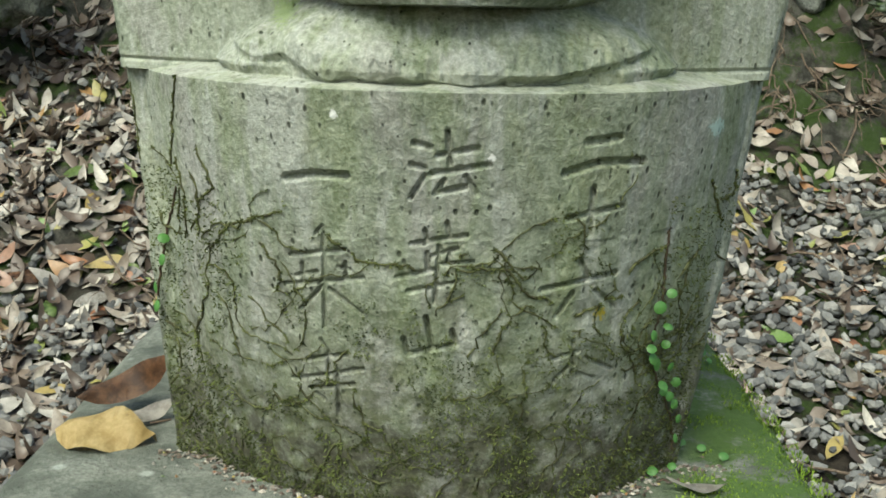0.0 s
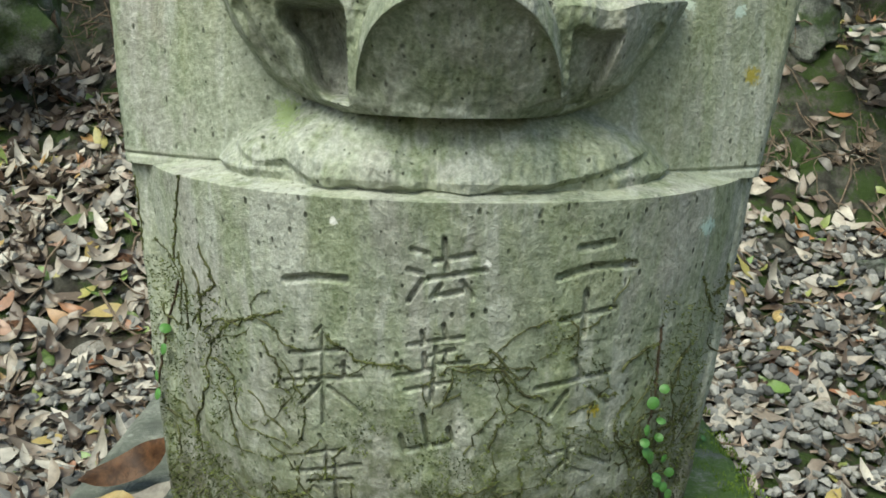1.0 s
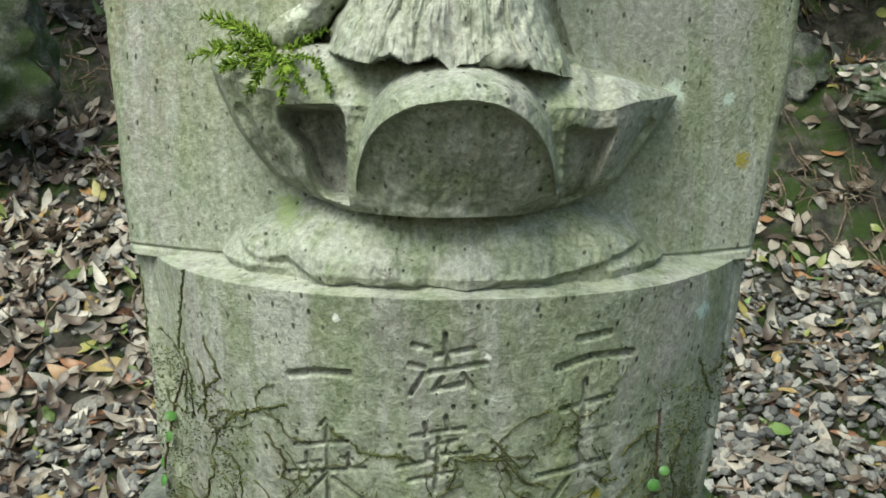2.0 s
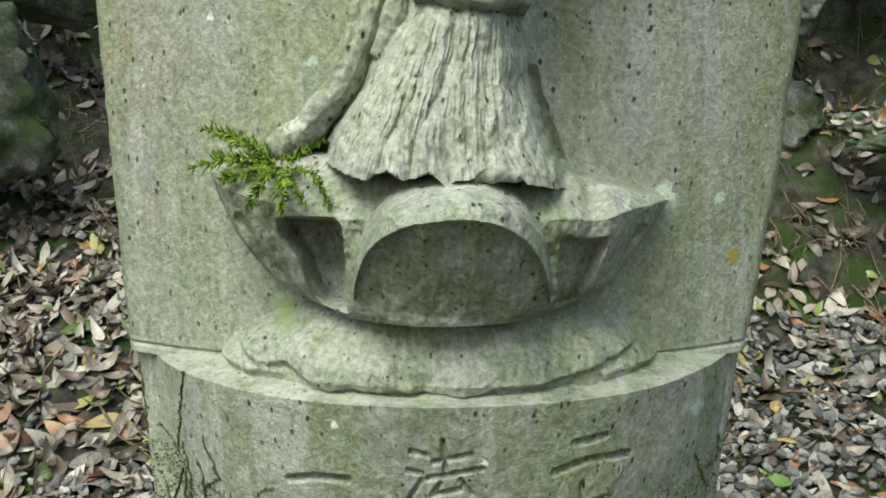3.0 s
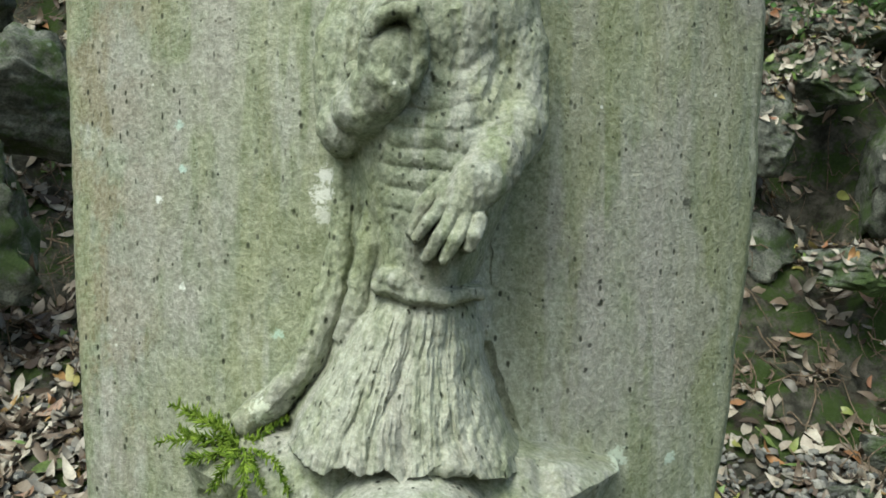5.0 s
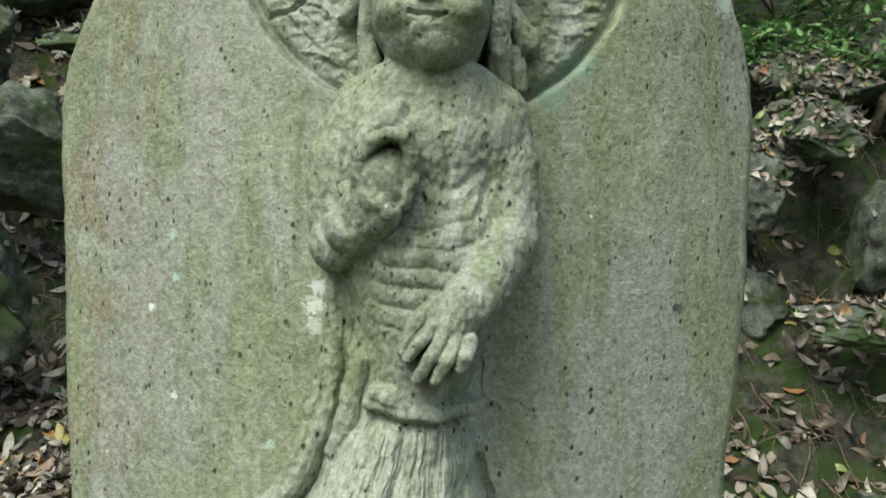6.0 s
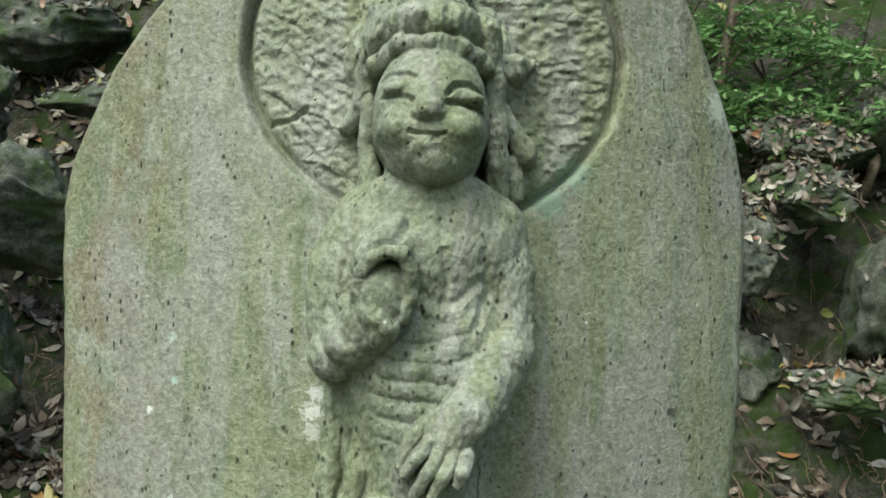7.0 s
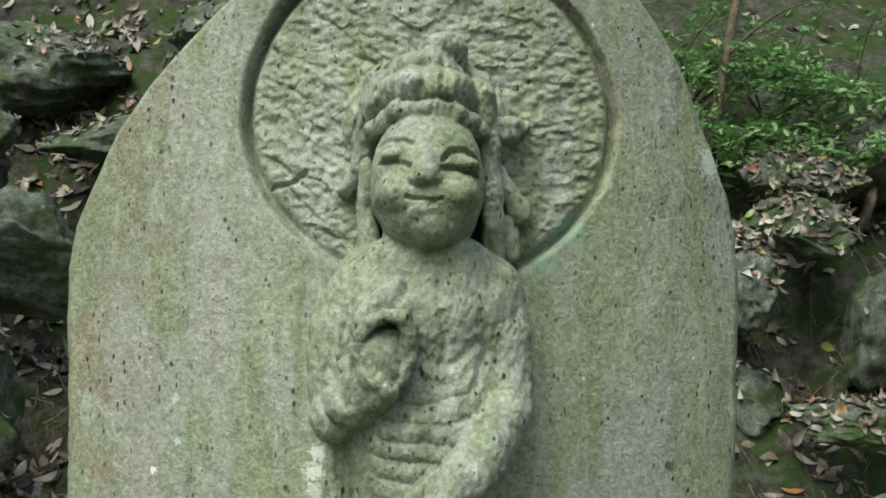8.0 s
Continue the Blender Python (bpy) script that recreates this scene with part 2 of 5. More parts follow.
def ground_material():
    n = Nodes("forest_soil")
    mid = n.noise(9, 6, 0.7)
    c = n.mix(n.span(mid, 0.38, 0.66), (0.024, 0.020, 0.014), (0.066, 0.055, 0.041))
    nz = n.t.nodes.new("ShaderNodeSeparateXYZ")
    n.put(nz.inputs[0], n.pos.outputs["True Normal"])
    steep = n.span(nz.outputs[2], 0.80, 0.62)
    rock = n.mix(n.span(n.noise(14, 6, 0.75), 0.35, 0.68), (0.034, 0.034, 0.027), (0.135, 0.130, 0.108))
    c = n.mix(steep, c, rock)
    moss = n.span(n.noise(5.5, 6, 0.75), 0.46, 0.58)
    c = n.mix(n.math('MULTIPLY', moss, 0.85), c, n.mix(n.noise(90, 4), (0.018, 0.040, 0.008), (0.070, 0.120, 0.022)))
    return n.finish(c, 0.95, ((n.noise(22, 7, 0.8), 0.035, 0.8), (n.noise(110, 6, 0.8), 0.010, 0.8)), 0.2)


def rock_material():
    n = Nodes("mossy_rock")
    mid = n.noise(13, 7, 0.75)
    c = n.mix(n.span(mid, 0.33, 0.70), (0.065, 0.072, 0.062), (0.270, 0.285, 0.250))
    c = n.mix(n.span(n.noise(120, 4, 0.7), 0.42, 0.68, 0, 0.6), c, (0.03, 0.034, 0.028))
    moss = n.span(n.noise(5, 6, 0.75), 0.46, 0.60)
    c = n.mix(n.math('MULTIPLY', moss, 0.8), c, n.mix(n.noise(110, 4), (0.026, 0.054, 0.014), (0.085, 0.140, 0.034)))
    lich = n.math('MULTIPLY', n.span(n.voronoi(21), 0.12, 0.30, 1, 0), n.span(n.voronoi(21, None, "Color"), 0.72, 0.78))
    c = n.mix(n.math('MULTIPLY', lich, 0.6), c, (0.30, 0.36, 0.30))
    return n.finish(c, 0.92, ((mid, 0.035, 0.7), (n.noise(60, 7, 0.8), 0.012, 0.8)), 0.2)


def island_material(name, stops, rough=0.7, grain=220, trans=0.0, spec=0.3, bump=0.0006):
    n = Nodes(name)
    c = n.ramp(n.pos.outputs["Random Per Island"], stops)
    c = n.mix(n.span(n.noise(grain, 4, 0.7), 0.35, 0.72, 0, 0.5), c, n.mix(0.6, c, (0.03, 0.022, 0.012)))
    m = n.finish(c, rough, ((n.noise(grain, 4, 0.7), bump, 0.6),), spec)
    if trans:
        thin = n.t.nodes.new("ShaderNodeBsdfTranslucent")
        both = n.t.nodes.new("ShaderNodeMixShader")
        both.inputs[0].default_value = trans
        n.put(thin.inputs["Color"], c)
        n.t.links.new(n.bsdf.outputs[0], both.inputs[1])
        n.t.links.new(thin.outputs[0], both.inputs[2])
        n.t.links.new(both.outputs[0], n.t.nodes["Material Output"].inputs[0])
    return m


def plain_material(name, a, b, scale=60, rough=0.8, spec=0.3, bump=0.0008):
    n = Nodes(name)
    f = n.noise(scale, 5, 0.7)
    return n.finish(n.mix(n.span(f, 0.35, 0.68), a, b), rough, ((n.noise(scale * 4, 4, 0.7), bump, 0.7),), spec)


STONE = stele_material()
PLINTH = plinth_material()
SOIL = ground_material()
ROCK = rock_material()
LITTER = island_material("dead_leaves", [(0.0, (0.040, 0.029, 0.021)), (0.22, (0.085, 0.060, 0.043)), (0.40, (0.160, 0.124, 0.094)),
                                         (0.55, (0.26, 0.225, 0.180)), (0.66, (0.47, 0.435, 0.365)), (0.76, (0.155, 0.145, 0.128)),
                                         (0.88, (0.34, 0.315, 0.27)), (0.925, (0.25, 0.105, 0.050)), (0.96, (0.33, 0.28, 0.09)), (0.99, (0.12, 0.20, 0.05))], 0.45, 90, spec=0.5)
GRAVEL = island_material("gravel_stone", [(0.0, (0.045, 0.048, 0.048)), (0.35, (0.12, 0.122, 0.118)), (0.7, (0.185, 0.185, 0.172)), (1.0, (0.31, 0.305, 0.28))], 0.75, 130)
TWIG = plain_material("dead_twig", (0.07, 0.05, 0.035), (0.19, 0.145, 0.10), 80)
DRYTWIG = plain_material("pale_twig", (0.16, 0.13, 0.10), (0.36, 0.31, 0.25), 80)
BARK = plain_material("bark", (0.05, 0.042, 0.030), (0.16, 0.13, 0.095), 60)
MOSS = plain_material("moss", (0.060, 0.115, 0.012), (0.235, 0.335, 0.050), 140, 0.9, 0.15)
MOSSDARK = plain_material("dull_moss", (0.034, 0.044, 0.015), (0.150, 0.178, 0.058), 70, 0.95, 0.1)
ROOT = plain_material("moss_grown_rootlet", (0.050, 0.048, 0.028), (0.118, 0.128, 0.055), 90, 0.95, 0.1)
STEM = plain_material("creeper_stem", (0.055, 0.035, 0.025), (0.10, 0.075, 0.045), 200)
FERNLEAF = island_material("creeper_leaf", [(0.0, (0.022, 0.085, 0.022)), (0.6, (0.038, 0.130, 0.034)), (1.0, (0.085, 0.22, 0.045))], 0.45, 300, spec=0.4, bump=0.0003)
SHRUBLEAF = island_material("shrub_leaf", [(0.0, (0.085, 0.185, 0.060)), (0.6, (0.160, 0.310, 0.105)), (1.0, (0.29, 0.45, 0.18))], 0.5, 60, trans=0.3)
OCHRE = plain_material("ochre_leaf", (0.46, 0.33, 0.13), (0.66, 0.52, 0.26), 70, 0.5, 0.35, 0.0005)
RUSSET = plain_material("russet_leaf", (0.060, 0.028, 0.014), (0.185, 0.090, 0.042), 70, 0.5, 0.35, 0.0005)
GREYLEAF = plain_material("bleached_leaf", (0.26, 0.24, 0.21), (0.46, 0.43, 0.38), 90, 0.6, 0.3, 0.0005)


# ---- helpers ----
def part(name, data, material, parent=None, label=""):
    """Links a bmesh or mesh as one object, under parent if given."""
    if isinstance(data, bmesh.types.BMesh):
        me = bpy.data.meshes.new(name)
        data.to_mesh(me)
        data.free()
    else:
        me = data
    if material is not None:
        me.materials.clear()
        me.materials.append(material)
    ob = new(name, me)
    if parent is not None:
        ob.parent = parent
        ob.matrix_parent_inverse = parent.matrix_basis.inverted()
    if label:
        tagged(ob, label)
    return ob


def mesh_of(name, verts, quads, smooth=True):
    """A mesh from arrays of vertices and of quads (or triangles)."""
    verts, quads = np.asarray(verts, np.float32), np.asarray(quads, np.int32)
    me = bpy.data.meshes.new(name)
    k = quads.shape[1]
    me.vertices.add(len(verts))
    me.vertices.foreach_set("co", verts.ravel())
    me.loops.add(quads.size)
    me.loops.foreach_set("vertex_index", quads.ravel())
    me.polygons.add(len(quads))
    me.polygons.foreach_set("loop_start", np.arange(0, quads.size, k, dtype=np.int32))
    me.update(calc_edges=True)
    me.polygons.foreach_set("use_smooth", np.full(len(quads), smooth))
    me.validate()
    return me


def tube(points, radii, sides=6):
    """Vertices and quads of a tube along points."""
    pts = np.asarray(points, float)
    n = len(pts)
    radii = np.broadcast_to(np.asarray(radii, float), (n,))
    d = np.gradient(pts, axis=0)
    d /= np.linalg.norm(d, axis=1)[:, None] + 1e-9
    ref = np.where(np.abs(d[:, 2:3]) > 0.9, [[1.0, 0, 0]], [[0, 0, 1.0]])
    u = np.cross(d, ref)
    u /= np.linalg.norm(u, axis=1)[:, None] + 1e-9
    v = np.cross(d, u)
    a = np.linspace(0, 2 * np.pi, sides, endpoint=False)
    ring = pts[:, None] + radii[:, None, None] * (np.cos(a)[None, :, None] * u[:, None] + np.sin(a)[None, :, None] * v[:, None])
    verts = ring.reshape(-1, 3)
    i, j = np.meshgrid(np.arange(n - 1), np.arange(sides), indexing="ij")
    j2 = (j + 1) % sides
    quads = np.stack([i * sides + j, i * sides + j2, (i + 1) * sides + j2, (i + 1) * sides + j], -1).reshape(-1, 4)
    return verts, quads


def joined(pieces):
    vs, qs, n = [], [], 0
    for v, q in pieces:
        vs.append(v)
        qs.append(q + n)
        n += len(v)
    return np.concatenate(vs), np.concatenate(qs)


def leaf_shape(stations=6, wide=0.40, curl=0.25, fold=0.25, wave=0.0, tip=1.6):
    """Unit leaf along x (0 to 1), three points across: vertices and quads."""
    vs, qs = [], []
    for k in range(stations):
        s = k / (stations - 1)
        w = wide * 0.5 * max(0.02, (math.sin(math.pi * s ** 0.9) ** 0.8) * (1 - 0.25 * s ** tip))
        z = curl * (s - 0.5) ** 2 * 2
        for side in (-1, 0, 1):
            vs.append((s, side * w, z + abs(side) * fold * w + wave * math.sin(9 * s + side * 1.7)))
    for k in range(stations - 1):
        for c in range(2):
            a = k * 3 + c
            qs.append((a, a + 1, a + 4, a + 3))
    return np.array(vs), np.array(qs)


# ---- stele: outline, ledge, relief ----
FOOT, LEDGE, TOP = 0.812, 1.082, 1.745


def edge_left(z):
    return np.interp(z, [0.81, 0.85, 0.95, 1.08, 1.19, 1.27, 1.36, 1.45, 1.49, 1.52, 1.546, 1.582, 1.614, 1.642, 1.666, 1.69, 1.71, 1.73, TOP],
                     [-.180, -.184, -.196, -.208, -.218, -.224, -.230, -.234, -.235, -.229, -.216, -.196, -.170, -.142, -.114, -.080, -.045, 0.0, 0.040])


def edge_right(z):
    return np.interp(z, [0.81, 0.85, 0.95, 1.08, 1.19, 1.27, 1.36, 1.45, 1.49, 1.52, 1.546, 1.582, 1.614, 1.642, 1.666, 1.69, 1.71, 1.73, TOP],
                     [.160, .166, .184, .203, .225, .237, .249, .255, .257, .254, .248, .233, .217, .202, .186, .164, .140, .100, 0.050])


rows_z = np.unique(np.round(np.concatenate([np.arange(FOOT, TOP, 0.00092), np.arange(1.0795, 1.0925, 0.0003), np.arange(1.125, 1.132, 0.0004),
                                           np.arange(1.176, 1.206, 0.0005), [TOP]]), 5))
FRONT = 590
steps = 1 + 1.1 * np.exp(-((np.linspace(0, 1, FRONT) - 0.52) / 0.27) ** 4)
u = np.cumsum(1 / steps) - 1 / steps[0]
u = u / u[-1]
wob = 0.0025 * vnoise(rows_z * 22, rows_z * 0 + 3) + 0.0012 * vnoise(rows_z * 90, rows_z * 0 + 9)
xl = edge_left(rows_z) + wob
xr = edge_right(rows_z) + 0.0025 * vnoise(rows_z * 24, rows_z * 0 + 31) + 0.0012 * vnoise(rows_z * 95, rows_z * 0 + 41)
X = xl[:, None] + (xr - xl)[:, None] * u[None]
Z = np.repeat(rows_z[:, None], FRONT, 1)
FAR = 0.6


def smin(a, b, k):
    h = np.clip(0.5 + 0.5 * (b - a) / k, 0, 1)
    return b * (1 - h) + a * h - k * h * (1 - h)


def ellipsoid(cx, cy, cz, rx, ry, rz, lean=0.0):
    dx, dz = X - cx, Z - cz
    dx = dx - lean * dz
    q = 1 - (dx / rx) ** 2 - (dz / rz) ** 2
    return np.where(q > 0, cy - ry * np.sqrt(np.maximum(q, 0)), FAR)


def limb(points):
    """A chain of points (x, y, z, radius): the front of the round limb through them."""
    out = np.full_like(X, FAR)
    for (ax, ay, az, ar), (bx, by, bz, br) in zip(points, points[1:]):
        ex, ez = bx - ax, bz - az
        t = np.clip(((X - ax) * ex + (Z - az) * ez) / (ex * ex + ez * ez + 1e-12), 0, 1)
        d2 = (X - ax - t * ex) ** 2 + (Z - az - t * ez) ** 2
        r = ar + t * (br - ar)
        out = np.minimum(out, np.where(d2 < r * r, ay + t * (by - ay) - np.sqrt(np.maximum(r * r - d2, 0)), FAR))
    return out


def groove(points, width, depth):
    """How deep a carved line through points (x, z) cuts."""
    out = np.zeros_like(X)
    for (ax, az), (bx, bz) in zip(points, points[1:]):
        ex, ez = bx - ax, bz - az
        lo, hi = np.searchsorted(rows_z, [min(az, bz) - width, max(az, bz) + width])
        xs, zs = X[lo:hi], Z[lo:hi]
        t = np.clip(((xs - ax) * ex + (zs - az) * ez) / (ex * ex + ez * ez + 1e-12), 0, 1)
        d = np.hypot(xs - ax - t * ex, zs - az - t * ez) / width
        out[lo:hi] = np.maximum(out[lo:hi], depth * np.clip(1 - d, 0, 1) ** 0.7)
    return out


def arc(points):
    """Height of a line through points (x, z) at every x of the grid."""
    return np.interp(X, *zip(*points))


SLAB_P, BASE_P, LOTUS_P, FIGURE_P, HALO_P = 0, 1, 2, 3, 4
# back slab, gently convex
Ysl = 1.6 * X ** 2 + 0.004 * fbm(X * 9, Z * 5, 3) + 0.0009 * fbm(X * 60, Z * 40, 3)
label = np.full(X.shape, SLAB_P)
# sunk halo disc with a grooved rim and chiselled ground
hx, hz, hr = 0.0265, 1.5885, 0.127
rr = np.hypot(X - hx, (Z - hz) * 1.088) + 0.0030 * vnoise(X * 32, Z * 32 + 5) + 0.0016 * vnoise(X * 100, Z * 100)
wx, wz = X + 0.010 * vnoise(X * 34, Z * 40), Z + 0.006 * vnoise(X * 26 + 7, Z * 48)
slant = np.where(X < 0.02, 0.55, -0.12) * (X - 0.02)
chis = 0.32 + np.where(X < 0.03, 0.34, 0.18) * facets(wx * 42, (wz + slant) * 72, 3) + 0.22 * facets(wx * 80 + 7, (wz + slant) * 170, 8) + 0.30 * vnoise(X * 60, (Z + slant) * 150) + 0.32 * vnoise(X * 210, Z * 300)
inside = np.clip((hr - rr) / 0.0035, 0, 1)
Ysl = Ysl + inside * (0.0075 - 0.0072 * (0.5 - chis) * np.clip((hr - 0.006 - rr) / 0.006, 0, 1)) + 0.0075 * np.clip(0.85 + 1.5 * vnoise(X * 24 + 9, Z * 24), 0.2, 1.3) * np.exp(-((rr - hr + 0.004) / 0.0034) ** 2)
label[inside > 0.5] = HALO_P
Ycur = Ysl.copy()
# base drum and the ledge above it
Ybase = -0.068 + 0.19 * (1.08 - Z) + 2.2 * X ** 2 + 40 * X ** 4 + 0.005 * fbm(X * 10 + 4, Z * 8, 3) + 0.0012 * fbm(X * 70, Z * 60, 3)
Yrim = -0.068 + 2.2 * X ** 2 + 40 * X ** 4 + 0.002 * vnoise(X * 60, Z * 0)
Yledge = Yrim + (Z - LEDGE + 0.0016 * vnoise(X * 45, Z * 0 + 8)) * 6.5 + 0.0015 * fbm(X * 120, Z * 120, 2)
lower = Z < LEDGE
Ycur = np.where(lower, np.minimum(Ybase, Ysl + 0.01), np.minimum(np.maximum(Yledge, Yrim), Ysl))
label[(Z < LEDGE + 0.001) | ((Yledge < Ysl) & (Z < 1.10))] = BASE_P


def carve(y, k, tag):
    """Unite a shape with the surface so far."""
    global Ycur
    label[y < Ycur - 0.0004] = tag
    Ycur = smin(Ycur, y, k)


# cushion under the lotus, its lobes turned down
dx = (X - 0.0)
cw = np.interp(Z, [1.082, 1.092, 1.102, 1.112, 1.122, 1.134], [0.128, 0.137, 0.131, 0.116, 0.098, 0.080])
q = 1 - np.abs(dx / cw) ** 2.3
low = arc([(-.130, 1.106), (-.107, 1.0935), (-.088, 1.0970), (-.060, 1.0842), (-.037, 1.0868), (.014, 1.0840), (.071, 1.0893), (.100, 1.0975), (.122, 1.104)]) + 0.0045 * vnoise(X * 55 + 4, X * 0 + 7) + 0.0025 * vnoise(X * 120, X * 0 + 2)
Yc = 0.056 - 0.084 * np.sqrt(np.maximum(q, 0)) - 0.030 * np.clip((1.130 - Z) / 0.036, 0, 1.1) ** 0.8
Yc = Yc - 0.004 * np.abs(np.sin(dx * 36 + 0.4)) ** 0.6 * np.clip((1.112 - Z) / 0.02, 0, 1) + 0.004 * fbm(X * 45, Z * 45, 3)
Yc = Yc + 0.55 * np.clip(low + 0.0125 - Z, 0, 0.0125) + 0.007 * np.clip((low + 0.002 - Z) / 0.004, 0, 1) + groove([(-.088, 1.122), (-.104, 1.098)], 0.005, 0.004) + groove([(.082, 1.122), (.100, 1.096)], 0.005, 0.005)
Yc = np.where((q > 0) & (Z > 1.0825) & (Z < 1.136), Yc, FAR)
carve(Yc, 0.003, LOTUS_P)
# lotus bowl
dx = X - 0.003
lw = np.interp(Z, [1.124, 1.130, 1.142, 1.170, 1.190, 1.206, 1.22], [0.072, 0.090, 0.108, 0.128, 0.137, 0.143, 0.147])
q = 1 - (np.abs(dx) / lw) ** 2.2
ztop = 1.1815 + np.where(dx < 0, 0.021, 0.008) * (np.abs(dx) / 0.14) ** 2 - 0.004 * np.exp(-((X + 0.064) / 0.012) ** 2) - 0.003 * np.exp(-((X - 0.086) / 0.012) ** 2)
Yb = 0.030 - 0.102 * np.sqrt(np.maximum(q, 0)) - 0.20 * (Z - 1.165) - 0.005 * np.sin(dx * 95) * np.clip(np.abs(dx) / 0.05 - 0.8, 0, 1)
Yb = Yb + 0.016 * np.exp(-((X + 0.062 + 0.25 * (Z - 1.16)) / 0.008) ** 2) * np.clip((Z - 1.135) / 0.02, 0, 1) * (Z < 1.180) + 0.006 * np.exp(-((X - 0.083) / 0.006) ** 2)
Yb = Yb + np.maximum(Z - ztop, 0) * np.interp(dx, [-.12, -.07, .06, .10], [1.15, 1.10, 1.25, 2.0])
Yb = Yb + 9 * np.maximum(Z - arc([(-.14, 1.2035), (-.07, 1.2150), (0, 1.2100), (.075, 1.2040), (.14, 1.1870)]), 0)
Yb = np.where((q > 0) & (Z > 1.124), Yb, FAR)
carve(Yb, 0.003, LOTUS_P)
# front petal, its rim standing forward over a hollow face
dx = X - 0.0075
low = 1.1265 + 2.6 * dx ** 2 + 0.0016 * np.sin(X * 120 + 1) + 0.0016 * vnoise(X * 90, X * 0 + 4)
arch = 1.131 + 0.0570 * np.sqrt(np.maximum(1 - np.abs(dx / 0.0535) ** 2.5, 0)) + 0.0022 * vnoise(X * 60, X * 0) + 0.0008 * vnoise(X * 190, X * 0)
lip = 1.131 + 0.0655 * np.sqrt(np.maximum(1 - np.abs(dx / 0.0590) ** 2.5, 0))
Yp = -0.117 + 0.78 * np.maximum(1.190 - Z, 0) + 5.5 * dx ** 2 + 0.0062 * np.clip((arch - Z) / 0.0025, 0, 1) - 0.0012 * np.abs(np.sin(dx * 130 + 2.4 * vnoise(X * 40, Z * 20))) * (Z < arch)
Yp = Yp + 1.15 * np.maximum(Z - arch, 0) + 2.5 * np.maximum(Z - lip, 0)
Yp = np.where((np.abs(dx) < 0.0588) & (Z > low) & (lip > low), Yp, FAR)
carve(Yp, 0.0015, LOTUS_P)
# hollows between the petals, and the creases of the outer ones
def box(x0, x1, z0, z1, soft, slant):
    f = lambda v, a_, b_: np.clip((v - a_) / soft, 0, 1) * np.clip((b_ - v) / soft, 0, 1)
    wx, wz = X + 0.006 * vnoise(X * 70, Z * 70) + slant * (Z - 1.155), Z + 0.006 * vnoise(X * 60 + 9, Z * 60)
    return f(wx, x0, x1) * f(wz, z0, z1)


lotus = label == LOTUS_P
Ycur = Ycur + lotus * (Z > 1.126) * (Z < 1.2) * (np.abs(X - 0.0075) > 0.0580) * (0.030 * box(-.079, -.040, 1.128, 1.1825, .0050, 0.45) + 0.015 * box(.058, .090, 1.126, 1.1715, .005, -0.45))
for pts in ([(-.112, 1.180), (-.100, 1.158), (-.080, 1.134)], [(.116, 1.172), (.104, 1.154), (.088, 1.138)]):
    Ycur = Ycur + lotus * (groove(pts, 0.0045, 0.0050) - groove([(px - 0.006 * np.sign(px) * -1, pz + 0.002) for px, pz in pts], 0.006, 0.0030))
# the chisel wandered: carve on slightly wavering coordinates
calm = (1 - 0.5 * np.exp(-(((X + 0.001) / 0.024) ** 2 + ((Z - 1.437) / 0.024) ** 2) ** 2)) * (1 - 0.55 * np.exp(-(((X - 0.022) / 0.036) ** 2 + ((Z - 1.53) / 0.04) ** 2) ** 2))
X_TRUE, Z_TRUE = X, Z
X = X + calm * (0.0022 * vnoise(X * 75 + 3, Z * 75) + 0.0013 * vnoise(X * 210, Z * 190 + 4))
Z = Z + calm * (0.0022 * vnoise(X_TRUE * 75 + 31, Z * 75 + 9) + 0.0013 * vnoise(X_TRUE * 210 + 8, Z * 190))
# under layer of the robe: steep on one side, running out in a low flare on the other
ul = np.interp(Z, [1.19, 1.21, 1.224, 1.250, 1.287, 1.324, 1.38, 1.40], [-.078, -.074, -.076, -.056, -.041, -.036, -.036, -.036])
ur = np.interp(Z, [1.186, 1.195, 1.215, 1.246, 1.308, 1.36, 1.40], [.128, .122, .098, .080, .077, .077, .076])
a = np.clip((X - ul) / (ur - ul), 0, 1)
Yu = 0.022 - np.interp(a, [0, 0.3, 0.6], [0.050, 0.062, 0.074]) * np.clip(a * 9, 0, 1) ** 0.6 * np.clip((1 - a) * 1.9, 0, 1) ** 1.3
Yu = Yu + 0.0020 * np.clip((1.34 - Z) / 0.03, 0, 1) * vnoise(a * 26, Z * 12) * (a > 0.6)
Yu = np.where((a > 0) & (a < 1) & (Z > 1.186) & (Z < 1.40), Yu, FAR)
carve(Yu, 0.005, FIGURE_P)
# long strand that sweeps out beside the robe, and the thin one inside it
carve(limb([(-.031, -.014, 1.375, .008), (-.033, -.016, 1.325, .0095), (-.0415, -.018, 1.286, .0105), (-.0565, -.020, 1.251, .0100), (-.0750, -.022, 1.2305, .0095), (-.0900, -.022, 1.2205, .0078)]), 0.002, FIGURE_P)
Ycur = Ycur + (groove([(-.021, 1.345), (-.0285, 1.292), (-.047, 1.248), (-.074, 1.222)], 0.0050, 0.0034) + groove([(-.036, 1.36), (-.038, 1.31), (-.047, 1.281), (-.062, 1.252)], 0.0025, 0.0018)) * (label == FIGURE_P)
